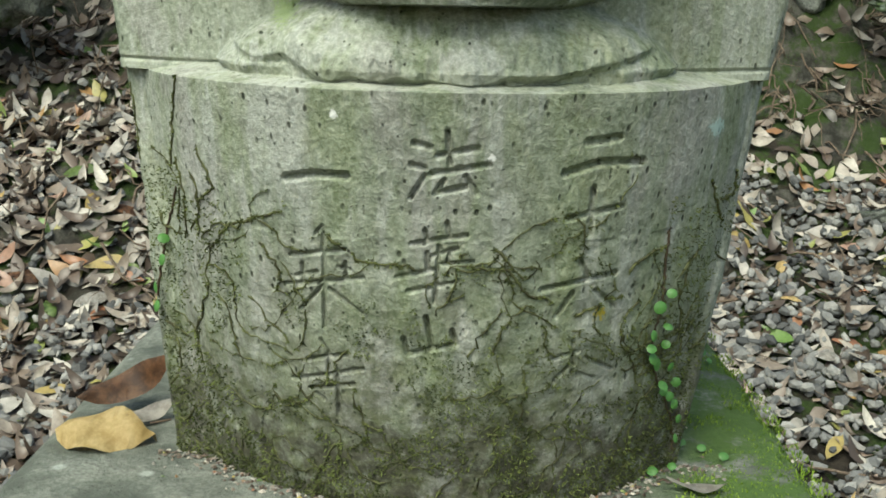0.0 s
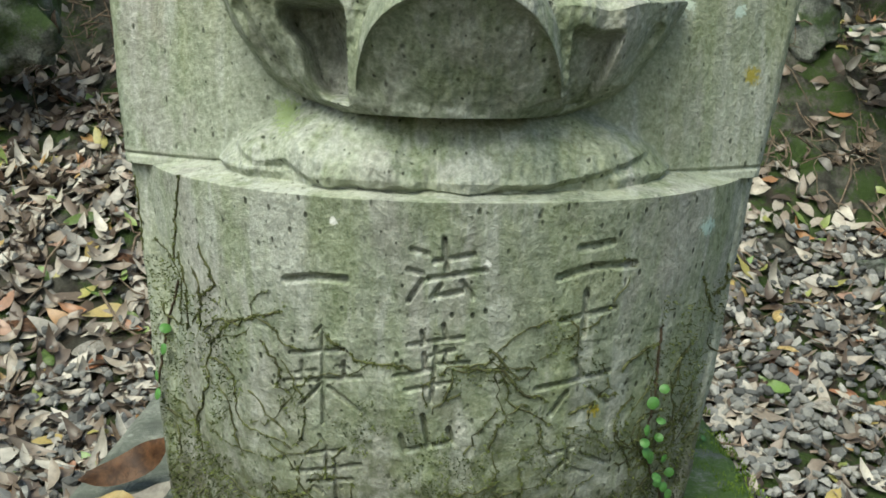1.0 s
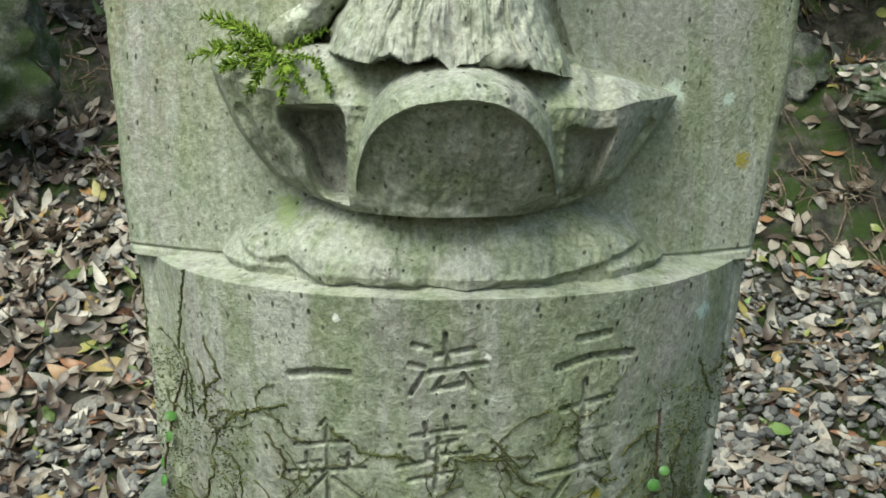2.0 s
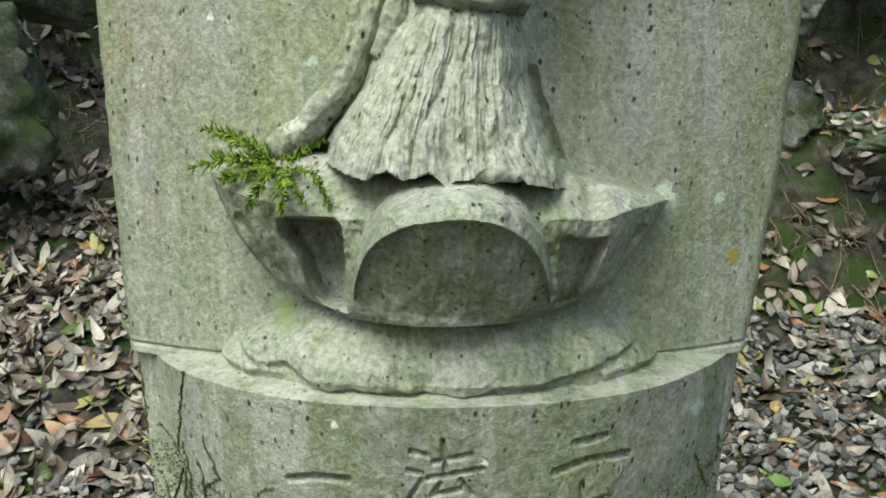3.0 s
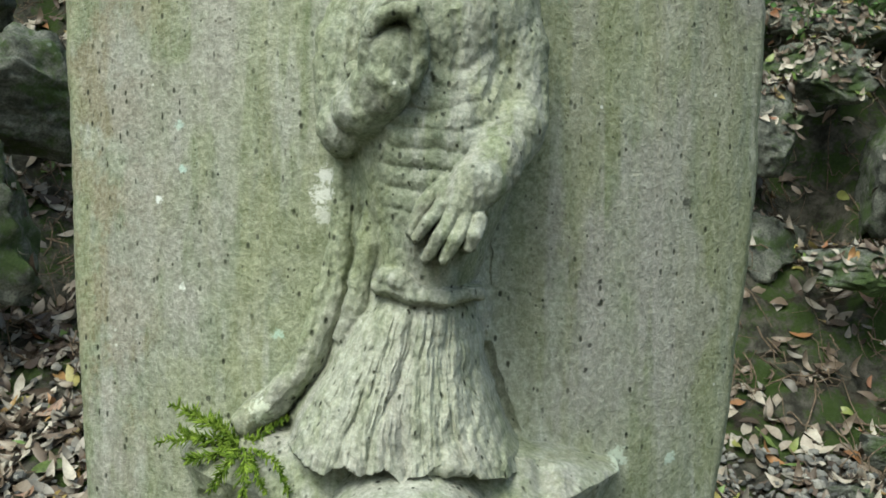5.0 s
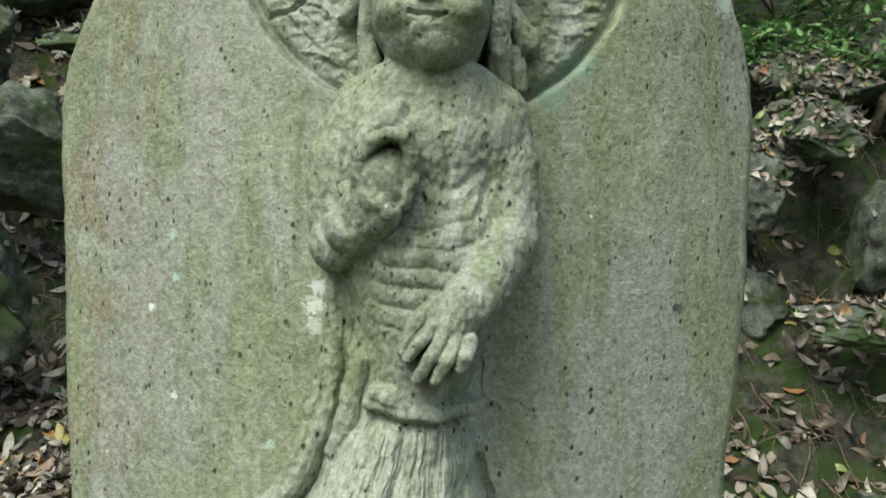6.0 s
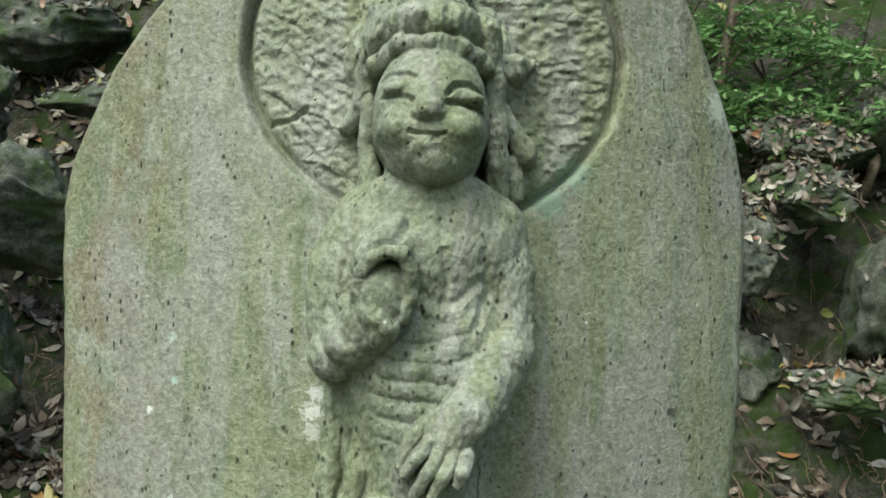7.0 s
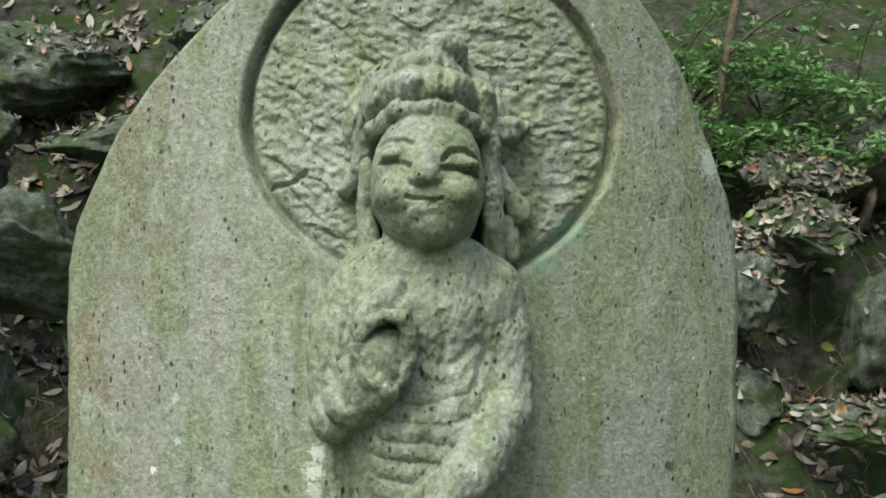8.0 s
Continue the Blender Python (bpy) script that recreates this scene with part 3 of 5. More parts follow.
# robe: skirt in pleats under a sash
cx = np.interp(Z, [1.19, 1.208, 1.2254, 1.2565, 1.2895, 1.317, 1.36, 1.5], [0.003, 0.0020, 0.0005, 0.0045, 0.0115, 0.018, 0.020, 0.020])
hw = np.interp(Z, [1.19, 1.208, 1.2254, 1.2565, 1.2895, 1.303, 1.325, 1.36, 1.40, 1.44, 1.462, 1.478, 1.488], [0.077, 0.072, 0.063, 0.049, 0.037, 0.032, 0.037, 0.048, 0.058, 0.060, 0.056, 0.042, 0.020])
yf = np.interp(Z, [1.19, 1.21, 1.25, 1.295, 1.305, 1.33, 1.39, 1.44, 1.47, 1.488], [-.090, -.086, -.072, -.059, -.060, -.066, -.070, -.057, -.042, -.020])
dx = X - cx
q = 1 - np.abs(dx / hw) ** np.interp(Z, [1.19, 1.22, 1.30, 1.36], [4.0, 3.2, 2.4, 2.8])
Yr = 0.012 + (yf - 0.012) * np.sqrt(np.maximum(q, 0))
pleat = np.clip((1.302 - Z) / 0.02, 0, 1)
ang = dx / hw + 0.05 * vnoise(Z * 18, Z * 0 + 3)
Yr = Yr + pleat * (0.0020 * (np.abs(np.sin(ang * 6.5 + 1.6 * np.sin(ang * 4 + 1) + 3.0 * vnoise(ang * 2.5, Z * 15))) ** 0.7 * -2 + 1) + 0.0030 * vnoise(ang * 15 + vnoise(ang * 6, Z * 24), Z * 14) + 0.0022 * vnoise(ang * 40, Z * 40) + 0.0014 * vnoise(ang * 110, Z * 130))
# hanging folds over the belly
belly = np.clip((1.412 - Z) / 0.012, 0, 1) * np.clip((Z - 1.338) / 0.008, 0, 1) * np.clip((X + 0.012) / 0.010, 0, 1) * np.clip((0.058 - X) / 0.012, 0, 1)
sag = Z - 5.5 * (X - 0.022) ** 2 + 0.0045 * vnoise(X * 55, Z * 60)
Yr = Yr + belly * 0.0014 * (np.abs(np.sin((sag - 1.3900) * np.pi / 0.0118)) ** 0.6 * -2 + 1.1)
hem = arc([(-.072, 1.2145), (-.050, 1.2065), (-.035, 1.2050), (-.026, 1.2095), (-.017, 1.2045), (-.005, 1.2080), (.004, 1.2012), (.017, 1.2040), (.028, 1.2115), (.037, 1.2095), (.046, 1.2015), (.066, 1.1990), (.080, 1.194)]) + 0.0014 * vnoise(X * 190, X * 0 + 2)
Yr = np.where((q > 0) & (Z > hem) & (Z < 1.489), Yr, FAR)
carve(Yr, 0.004, FIGURE_P)
# lip of the hem where the cloth is turned up
carve(limb([(.020, -.078, 1.2075, .0045), (.031, -.080, 1.2085, .0050), (.040, -.078, 1.2055, .0040)]), 0.003, FIGURE_P)
Ycur = Ycur + groove([(.0535, 1.262), (.0600, 1.236), (.0710, 1.212)], 0.0050, 0.0070)
carve(limb([(-.0130, -.036, 1.350, .0065), (-.0180, -.036, 1.322, .0070), (-.0240, -.034, 1.292, .0062), (-.0340, -.030, 1.272, .0035)]), 0.006, FIGURE_P)
# sash with its knot
carve(limb([(-.009, -.053, 1.3025, .0050), (.010, -.061, 1.2985, .0055), (.028, -.060, 1.2980, .0050), (.047, -.046, 1.2985, .0045)]), 0.0015, FIGURE_P)
carve(limb([(-.006, -.055, 1.3095, .0050), (.002, -.060, 1.3075, .0062), (.010, -.061, 1.3025, .0045)]), 0.002, FIGURE_P)
Ycur = Ycur + groove([(-.008, 1.2970), (.010, 1.2925), (.046, 1.2930)], 0.0034, 0.0040)
# chest and shoulders
carve(ellipsoid(.021, -.012, 1.452, .060, .054, .046), 0.008, FIGURE_P)
carve(limb([(-.014, -.022, 1.468, .023), (.006, -.034, 1.480, .022), (.038, -.034, 1.480, .022), (.060, -.022, 1.466, .023)]), 0.012, FIGURE_P)
# upper arm with its sleeve, bent forearm
carve(limb([(-.012, -.018, 1.472, .024), (-.0255, -.024, 1.440, .0250), (-.0245, -.028, 1.408, .0235), (-.026, -.034, 1.398, .0190)]), 0.006, FIGURE_P)
Ycur = Ycur + groove([(-.030, 1.470), (-.036, 1.445), (-.034, 1.418)], 0.0050, 0.0015) + groove([(-.018, 1.466), (-.0235, 1.445), (-.0225, 1.426)], 0.0060, 0.0024)
carve(limb([(-.0300, -.042, 1.3930, .0165), (-.0190, -.060, 1.4020, .0165), (-.0080, -.072, 1.4120, .0160)]), 0.005, FIGURE_P)
carve(limb([(-.0225, -.064, 1.4225, .0050), (-.0120, -.081, 1.4160, .0050), (.0030, -.082, 1.4085, .0048)]), 0.005, FIGURE_P)
# raised hand: three fingers behind, thumb and first finger closed in a ring
carve(limb([(-.0100, -.060, 1.4480, .0090), (-.0030, -.062, 1.4580, .0085), (.0060, -.060, 1.4685, .0055)]), 0.005, FIGURE_P)
carve(limb([(.0050, -.058, 1.4500, .0085), (.0100, -.060, 1.4580, .0060)]), 0.004, FIGURE_P)
carve(ellipsoid(-.0025, -.072, 1.4285, .0180, .0165, .0200), 0.003, FIGURE_P)
Ycur = Ycur + groove([(-.0105, 1.4405), (-.0030, 1.4450), (.0062, 1.4468)], 0.0036, 0.0034)
carve(limb([(-.0165, -.076, 1.4180, .0040), (-.0165, -.080, 1.4290, .0040), (-.0145, -.085, 1.4390, .0040), (-.0085, -.089, 1.4465, .0038), (.0010, -.0920, 1.4500, .0036), (.0085, -.0920, 1.4490, .0040), (.0120, -.088, 1.4400, .0044), (.0125, -.082, 1.4260, .0046), (.0080, -.078, 1.4150, .0046)]), 0.0012, FIGURE_P)
# lowered arm, wrist, back of the hand with its fingers
carve(limb([(.058, -.018, 1.470, .022), (.0655, -.024, 1.440, .0210), (.0675, -.032, 1.405, .0190), (.0655, -.044, 1.391, .0185), (.0550, -.060, 1.3755, .0165)]), 0.006, FIGURE_P)
carve(limb([(.0535, -.064, 1.3715, .0158), (.0440, -.075, 1.3610, .0152), (.0345, -.077, 1.3500, .0135)]), 0.0025, FIGURE_P)
for fx, fz, gx, gz, fr in ((.0235, 1.3480, .0120, 1.3320, .0034), (.0300, 1.3450, .0175, 1.3215, .0043), (.0375, 1.3410, .0265, 1.3205, .0046), (.0450, 1.3400, .0400, 1.3265, .0043)):
    carve(limb([(fx, -.086, fz, fr), ((fx + gx) / 2, -.0905, (fz + gz) / 2, fr), (gx, -.087, gz, fr * 0.8)]), 0.0008, FIGURE_P)
carve(limb([(.0270, -.076, 1.3620, .0042), (.0150, -.076, 1.3490, .0040), (.0090, -.074, 1.3350, .0034)]), 0.001, FIGURE_P)
# borders of the cloth across the chest
for pts, w_, d_ in (([(.0550, 1.452), (.0570, 1.430), (.0500, 1.410)], .0036, .0032), ([(.016, 1.430), (.026, 1.4215), (.038, 1.4230), (.052, 1.436)], .0042, .0016), ([(.014, 1.420), (.026, 1.4115), (.040, 1.4130), (.052, 1.424)], .0040, .0014), ([(.031, 1.452), (.034, 1.435), (.030, 1.424)], .0030, .0018)):
    Ycur = Ycur + groove(pts, w_, d_) * (label == FIGURE_P)
# neck, locks beside the face, ribbon ends, head
carve(ellipsoid(.0225, .014, 1.577, .056, .028, .050), 0.008, FIGURE_P)
carve(limb([(.022, -.032, 1.478, .027), (.022, -.034, 1.50, .027)]), 0.006, FIGURE_P)
carve(limb([(-.006, -.024, 1.594, .012), (-.0150, -.017, 1.566, .0085), (-.0205, -.008, 1.547, .0070), (-.0290, -.002, 1.534, .0048)]), 0.006, FIGURE_P)
carve(limb([(-.0150, -.014, 1.545, .0060), (-.0165, -.008, 1.520, .0060), (-.0130, -.012, 1.492, .0080)]), 0.008, FIGURE_P)
carve(limb([(.053, -.026, 1.588, .012), (.0600, -.019, 1.562, .0085), (.0625, -.015, 1.535, .0075), (.0645, -.010, 1.510, .0078), (.0655, -.004, 1.490, .0070)]), 0.007, FIGURE_P)
carve(limb([(.067, .004, 1.552, .0035), (.076, .006, 1.534, .0065), (.0835, .008, 1.520, .0090)]), 0.004, FIGURE_P)
carve(limb([(.074, .010, 1.512, .0070), (.076, .010, 1.494, .0080)]), 0.002, FIGURE_P)
carve(limb([(.0640, -.004, 1.5730, .0080), (.0740, .002, 1.5740, .0090), (.0865, .008, 1.5795, .0030)]), 0.005, FIGURE_P)
Ycur = Ycur + groove([(-.078, 1.5375), (-.067, 1.5400), (-.056, 1.5460)], 0.0026, 0.0042)
carve(ellipsoid(.0225, -.034, 1.5330, .0350, .050, .0440), 0.003, FIGURE_P)
carve(ellipsoid(.0230, -.044, 1.5130, .0300, .041, .0240), 0.010, FIGURE_P)
carve(ellipsoid(.0250, -.060, 1.5000, .0140, .0190, .0100), 0.012, FIGURE_P)
for s in (-1, 1):
    carve(ellipsoid(.0225 + s * .0165, -.055, 1.5210, .0145, .0300, .0140), 0.010, FIGURE_P)
# brows, heavy lids, nose and mouth, worn and a little askew
for brow, lid, under, deep in (([(-.0060, 1.5505), (-.0010, 1.5530), (.0060, 1.5510), (.0125, 1.5480)], (.0045, 1.5440, .0100, .0055), [(-.0055, 1.5388), (.0030, 1.5382), (.0120, 1.5350)], 0.0044),
                               ([(.0315, 1.5385), (.0355, 1.5440), (.0440, 1.5465), (.0530, 1.5415)], (.0420, 1.5395, .0110, .0060), [(.0312, 1.5338), (.0410, 1.5342), (.0520, 1.5318)], 0.0062)):
    Ycur = Ycur + groove(brow, 0.0024, deep * 0.85)
    carve(ellipsoid(lid[0], -.0655, lid[1] - .0012, lid[2], .0130, lid[3]), 0.0015, FIGURE_P)
    Ycur = Ycur + groove(under, 0.0020, deep * 0.9)
carve(limb([(.0190, -.0715, 1.5530, .0034), (.0203, -.0790, 1.5420, .0054), (.0213, -.0850, 1.5315, .0074)]), 0.005, FIGURE_P)
carve(ellipsoid(.0208, -.0790, 1.5275, .0108, .0120, .0050), 0.003, FIGURE_P)
Ycur = Ycur + groove([(.0105, 1.5172), (.0150, 1.5158), (.0215, 1.5155), (.0270, 1.5150), (.0306, 1.5163)], 0.0015, 0.0036) + groove([(.0248, 1.5128), (.0272, 1.5126)], 0.0018, 0.0030)
carve(limb([(.0160, -.0750, 1.5112, .0030), (.0215, -.0765, 1.5104, .0032), (.0270, -.0750, 1.5112, .0030)]), 0.008, FIGURE_P)
# hair: ragged fringe, swollen roll, two tiers of topknot
carve(limb([(-.0105, -.034, 1.5660, .0065), (.0030, -.052, 1.5725, .0060), (.0215, -.061, 1.5740, .0056), (.0400, -.053, 1.5725, .0060), (.0540, -.034, 1.5660, .0070)]), 0.005, FIGURE_P)
carve(ellipsoid(.0225, -.024, 1.5870, .0330, .039, .0190), 0.004, FIGURE_P)
carve(ellipsoid(.0210, -.016, 1.6050, .0245, .028, .0140), 0.005, FIGURE_P)
carve(ellipsoid(.0330, -.012, 1.6200, .0150, .023, .0135), 0.005, FIGURE_P)
Ycur = Ycur + groove([(.006, 1.5775), (.022, 1.5795), (.037, 1.5785)], 0.0020, 0.0030)
hair = np.clip((Z - 1.566) / 0.006, 0, 1) * np.clip((1.63 - Z) / 0.02, 0, 1) * (label == FIGURE_P)
Ycur = Ycur + hair * (0.0060 * vnoise(X * 150, Z * 70) + 0.0050 * vnoise(X * 290, Z * 110 + 3) - 0.003 * np.abs(vnoise(X * 90 + 5, Z * 90)))
curl = random.Random(12)
for cz, half, n_curls, cr, cy in ((1.5715, .0300, 9, .0046, -.059), (1.5860, .0280, 7, .0066, -.055), (1.5950, .0200, 5, .0060, -.050), (1.6080, .0150, 3, .0070, -.037)):
    for k in range(n_curls):
        t = (k / (n_curls - 1) - 0.5) * 2 + curl.gauss(0, .05)
        carve(ellipsoid(0.0218 + half * t, cy + 0.030 * t * t + curl.uniform(0, .003), cz - 0.004 * t * t + curl.gauss(0, .0012), cr * curl.uniform(.8, 1.2), cr * 1.1, cr * curl.uniform(.9, 1.5)), 0.0025, FIGURE_P)
X, Z = X_TRUE, Z_TRUE
# weathering of the whole figure and lotus
rough = ((label == FIGURE_P) | (label == LOTUS_P)).astype(float)
fist = np.maximum(np.exp(-(((X + 0.002) / 0.022) ** 2 + ((Z - 1.445) / 0.022) ** 2) ** 2), np.exp(-(((X - 0.024) / 0.026) ** 2 + ((Z - 1.338) / 0.026) ** 2) ** 2))
face = np.exp(-(((X - 0.022) / 0.045) ** 2 + ((Z - 1.53) / 0.05) ** 2) ** 2)
Ycur = Ycur + rough * (1 - 0.45 * face) * (1 - 0.5 * fist) * (0.0026 * fbm(X * 75, Z * 55, 4) + 0.0022 * vnoise(X * 270, Z * 80) * np.clip((1.32 - Z) / 0.05, 0.35, 1))
Ycur = Ycur + rough * (1 - 0.3 * face) * (0.0014 * np.abs(vnoise(X * 230, Z * 160)) + 0.0011 * vnoise(X * 420, Z * 260) - 0.0003)
# cut joint between slab and base at both sides
Ycur = Ycur + 0.0022 * np.exp(-((Z - 1.0885) / 0.0012) ** 2) * (label == SLAB_P)


# ---- inscription ----
FIRST_GLYPH = 10
glyph_count = 0


def glyph(name, box_, width, strokes):
    """Cuts one character: strokes run in hundredths of its box (x0, z_top, x1, z_bottom)."""
    global Ycur, glyph_count
    x0, z0, x1, z1 = box_
    cut = np.zeros_like(X)
    for a_, b_, c_, d_ in strokes:
        p, q_ = (x0 + (x1 - x0) * a_ / 100, z0 + (z1 - z0) * b_ / 100), (x0 + (x1 - x0) * c_ / 100, z0 + (z1 - z0) * d_ / 100)
        cut = np.maximum(cut, groove([p, q_], width * 0.88, width * 2.4))
    cut = cut * (0.8 + 0.5 * vnoise(X * 300, Z * 300))
    Ycur = Ycur + cut
    label[cut > 0.0003] = FIRST_GLYPH + glyph_count
    glyph_count += 1


glyph("ichi", (-0.0856, 1.0387, -0.0514, 1.0292), 0.0030, [(0, 68, 53, 32), (53, 32, 100, 33)])
glyph("jo", (-0.0878, 1.0057, -0.0432, 0.9452), 0.0017, [(50, 0, 42, 7), (7, 31, 78, 20), (51, 5, 49, 100), (14, 51, 41, 45), (69, 38, 83, 40), (0, 61, 100, 47), (22, 39, 23, 57), (78, 34, 78, 48), (47, 59, 18, 85), (57, 61, 99, 83)])
glyph("ji", (-0.0865, 0.9362, -0.0441, 0.8878), 0.0017, [(42, 0, 52, 14), (23, 27, 77, 15), (52, 14, 52, 39), (0, 58, 100, 32), (25, 67, 87, 54), (64, 37, 65, 100), (33, 73, 44, 80)])
glyph("ho", (-0.0167, 1.0614, 0.0245, 1.0255), 0.0021, [(4, 17, 25, 23), (0, 50, 18, 55), (0, 100, 18, 66), (46, 0, 50, 48), (34, 35, 84, 23), (26, 63, 100, 48), (42, 73, 31, 93), (31, 93, 70, 82), (70, 66, 85, 93)])
glyph("ka", (-0.0243, 1.0114, 0.0168, 0.9645), 0.0018, [(19, 27, 92, 15), (37, 10, 41, 24), (66, 0, 70, 18), (47, 42, 80, 32), (40, 38, 41, 60), (69, 35, 68, 51), (56, 30, 51, 100), (0, 69, 55, 57), (55, 52, 100, 48), (15, 86, 80, 74)])
glyph("san", (-0.0206, 0.9553, 0.0090, 0.9322), 0.0021, [(42, 0, 54, 77), (0, 59, 9, 100), (9, 100, 99, 70), (92, 36, 100, 73)])
glyph("ni", (0.0648, 1.0578, 0.1087, 1.0391), 0.0029, [(26, 11, 66, 0), (0, 100, 42, 71), (42, 71, 100, 75)])
glyph("ju", (0.0674, 1.0301, 0.0984, 1.0037), 0.0023, [(0, 62, 100, 43), (45, 0, 43, 100)])
glyph("roku", (0.0557, 0.9886, 0.0989, 0.9550), 0.0021, [(49, 0, 62, 32), (0, 50, 61, 34), (61, 34, 98, 29), (41, 58, 22, 100), (73, 57, 100, 92)])
glyph("ban", (0.0647, 0.9395, 0.1019, 0.9122), 0.0016, [(0, 41, 40, 28), (31, 0, 33, 61), (52, 45, 100, 85), (30, 56, 4, 93), (42, 83, 70, 100)])

# shallow root scars, dents and chipped edges
Ycur = Ycur + (Z < 1.0) * 0.0022 * np.clip(fbm(X * 55, Z * 45, 4), -0.3, 0.5)
edge = np.minimum(u, 1 - u)[None] * (xr - xl)[:, None]
Ycur = Ycur + 0.006 * np.clip(1 - edge / 0.007, 0, 1) ** 2

# back of the stone closes the ring of each row
BACK = 14
bu = np.linspace(0, 1, BACK + 2)[1:-1]
yl, yr = Ycur[:, :1], Ycur[:, -1:]
bx = xr[:, None] + (xl - xr)[:, None] * (0.5 - 0.5 * np.cos(np.pi * bu))[None]
by = yr + (yl - yr) * bu[None] + (0.13 * np.clip((TOP - rows_z) / 0.05, 0.02, 1) ** 0.5)[:, None] * np.sin(np.pi * bu)[None] ** 0.6
PX, PY = np.concatenate([X, bx], 1), np.concatenate([Ycur, by], 1)
PZ = np.repeat(rows_z[:, None], FRONT + BACK, 1)
P = np.stack([PX, PY, PZ], -1)
du = np.roll(P, -1, 1) - np.roll(P, 1, 1)
dv = np.gradient(P, axis=0)
N = np.cross(du, dv)
N /= np.linalg.norm(N, axis=2)[..., None] + 1e-12
lab = np.concatenate([label, np.repeat(np.where(rows_z < LEDGE, BASE_P, SLAB_P)[:, None], BACK, 1)], 1)


def front_y(x, z):
    """The stele's front at (x, z)."""
    r = int(np.clip(np.searchsorted(rows_z, z), 0, len(rows_z) - 1))
    return float(np.interp(x, X[r], Ycur[r]))


def ring_part(name, ids, parent, text=""):
    """The faces of the stele whose label is in ids, as one mesh."""
    R, C = PX.shape
    i, j = np.nonzero(np.isin(lab[:-1], ids))
    j2 = (j + 1) % C
    q = np.stack([i * C + j, i * C + j2, (i + 1) * C + j2, (i + 1) * C + j], -1)
    used, inv = np.unique(q, return_inverse=True)
    me = mesh_of(name, P.reshape(-1, 3)[used], inv.reshape(q.shape))
    me.normals_split_custom_set_from_vertices(N.reshape(-1, 3)[used].tolist())
    return part(name, me, STONE, parent, text)


def build_stele():
    top = new("stone_stele")
    top.matrix_basis = pose(0, 0.06, FOOT)
    tagged(top, "weathered grey-green stone stele with a carved standing figure, on a plinth", "stele")
    ring_part("back_slab", [SLAB_P], top, "rounded lichen-stained slab with a domed top")
    base = ring_part("inscribed_base", [BASE_P], top, "drum-shaped stone base with mossy foot and a pale ledge")
    ring_part("halo", [HALO_P], top, "sunken round halo with rough chisel marks")
    ring_part("lotus_pedestal", [LOTUS_P], top, "carved lotus seat with a broad front petal")
    ring_part("figure", [FIGURE_P], top, "weathered standing statue in a pleated robe")
    for k in range(glyph_count):
        ring_part("carved_character", [FIRST_GLYPH + k], base)


build_stele()


# ---- plinth ----
def slab_block(x0, x1, y0, y1, z0, z1, step=0.012, rough=0.004, seed=0, bevel=0.012):
    """A rough-dressed block with worn edges."""
    bm = bmesh.new()
    nx, ny, nz = [max(2, int(round((b - a) / step))) for a, b in ((x0, x1), (y0, y1), (z0, z1))]
    bmesh.ops.create_cube(bm, size=1.0)
    bmesh.ops.subdivide_edges(bm, edges=bm.edges[:], cuts=min(40, max(nx, ny)), use_grid_fill=True)
    for v in bm.verts:
        p = Vector((x0 + (v.co.x + 0.5) * (x1 - x0), y0 + (v.co.y + 0.5) * (y1 - y0), z0 + (v.co.z + 0.5) * (z1 - z0)))
        d = sorted((min(p.x - x0, x1 - p.x), min(p.y - y0, y1 - p.y), min(p.z - z0, z1 - p.z)))
        pull = max(0.0, bevel - d[1]) * 0.5
        c = Vector(((x0 + x1) / 2, (y0 + y1) / 2, (z0 + z1) / 2))
        p -= (p - c).normalized() * pull
        k = rough * float(fbm(np.array(p.x * 22 + p.z * 9 + seed), np.array(p.y * 22 + p.z * 13), 3))
        p += Vector((k, k, k * 0.8))
        v.co = p
    for f in bm.faces:
        f.smooth = True
    return bm


def build_plinth():
    ob = part("plinth", slab_block(-.280, .248, -.16, .44, .42, .826, seed=3), PLINTH)
    tagged(ob, "grey square stone plinth, mossy along one side, under the stele", "plinth")
    ob = part("plinth_step", slab_block(-.46, .42, -.34, .62, -.06, .42, seed=9, bevel=0.02, rough=0.008), PLINTH)
    tagged(ob, "rough grey foundation stone under the square plinth", "plinth")


build_plinth()


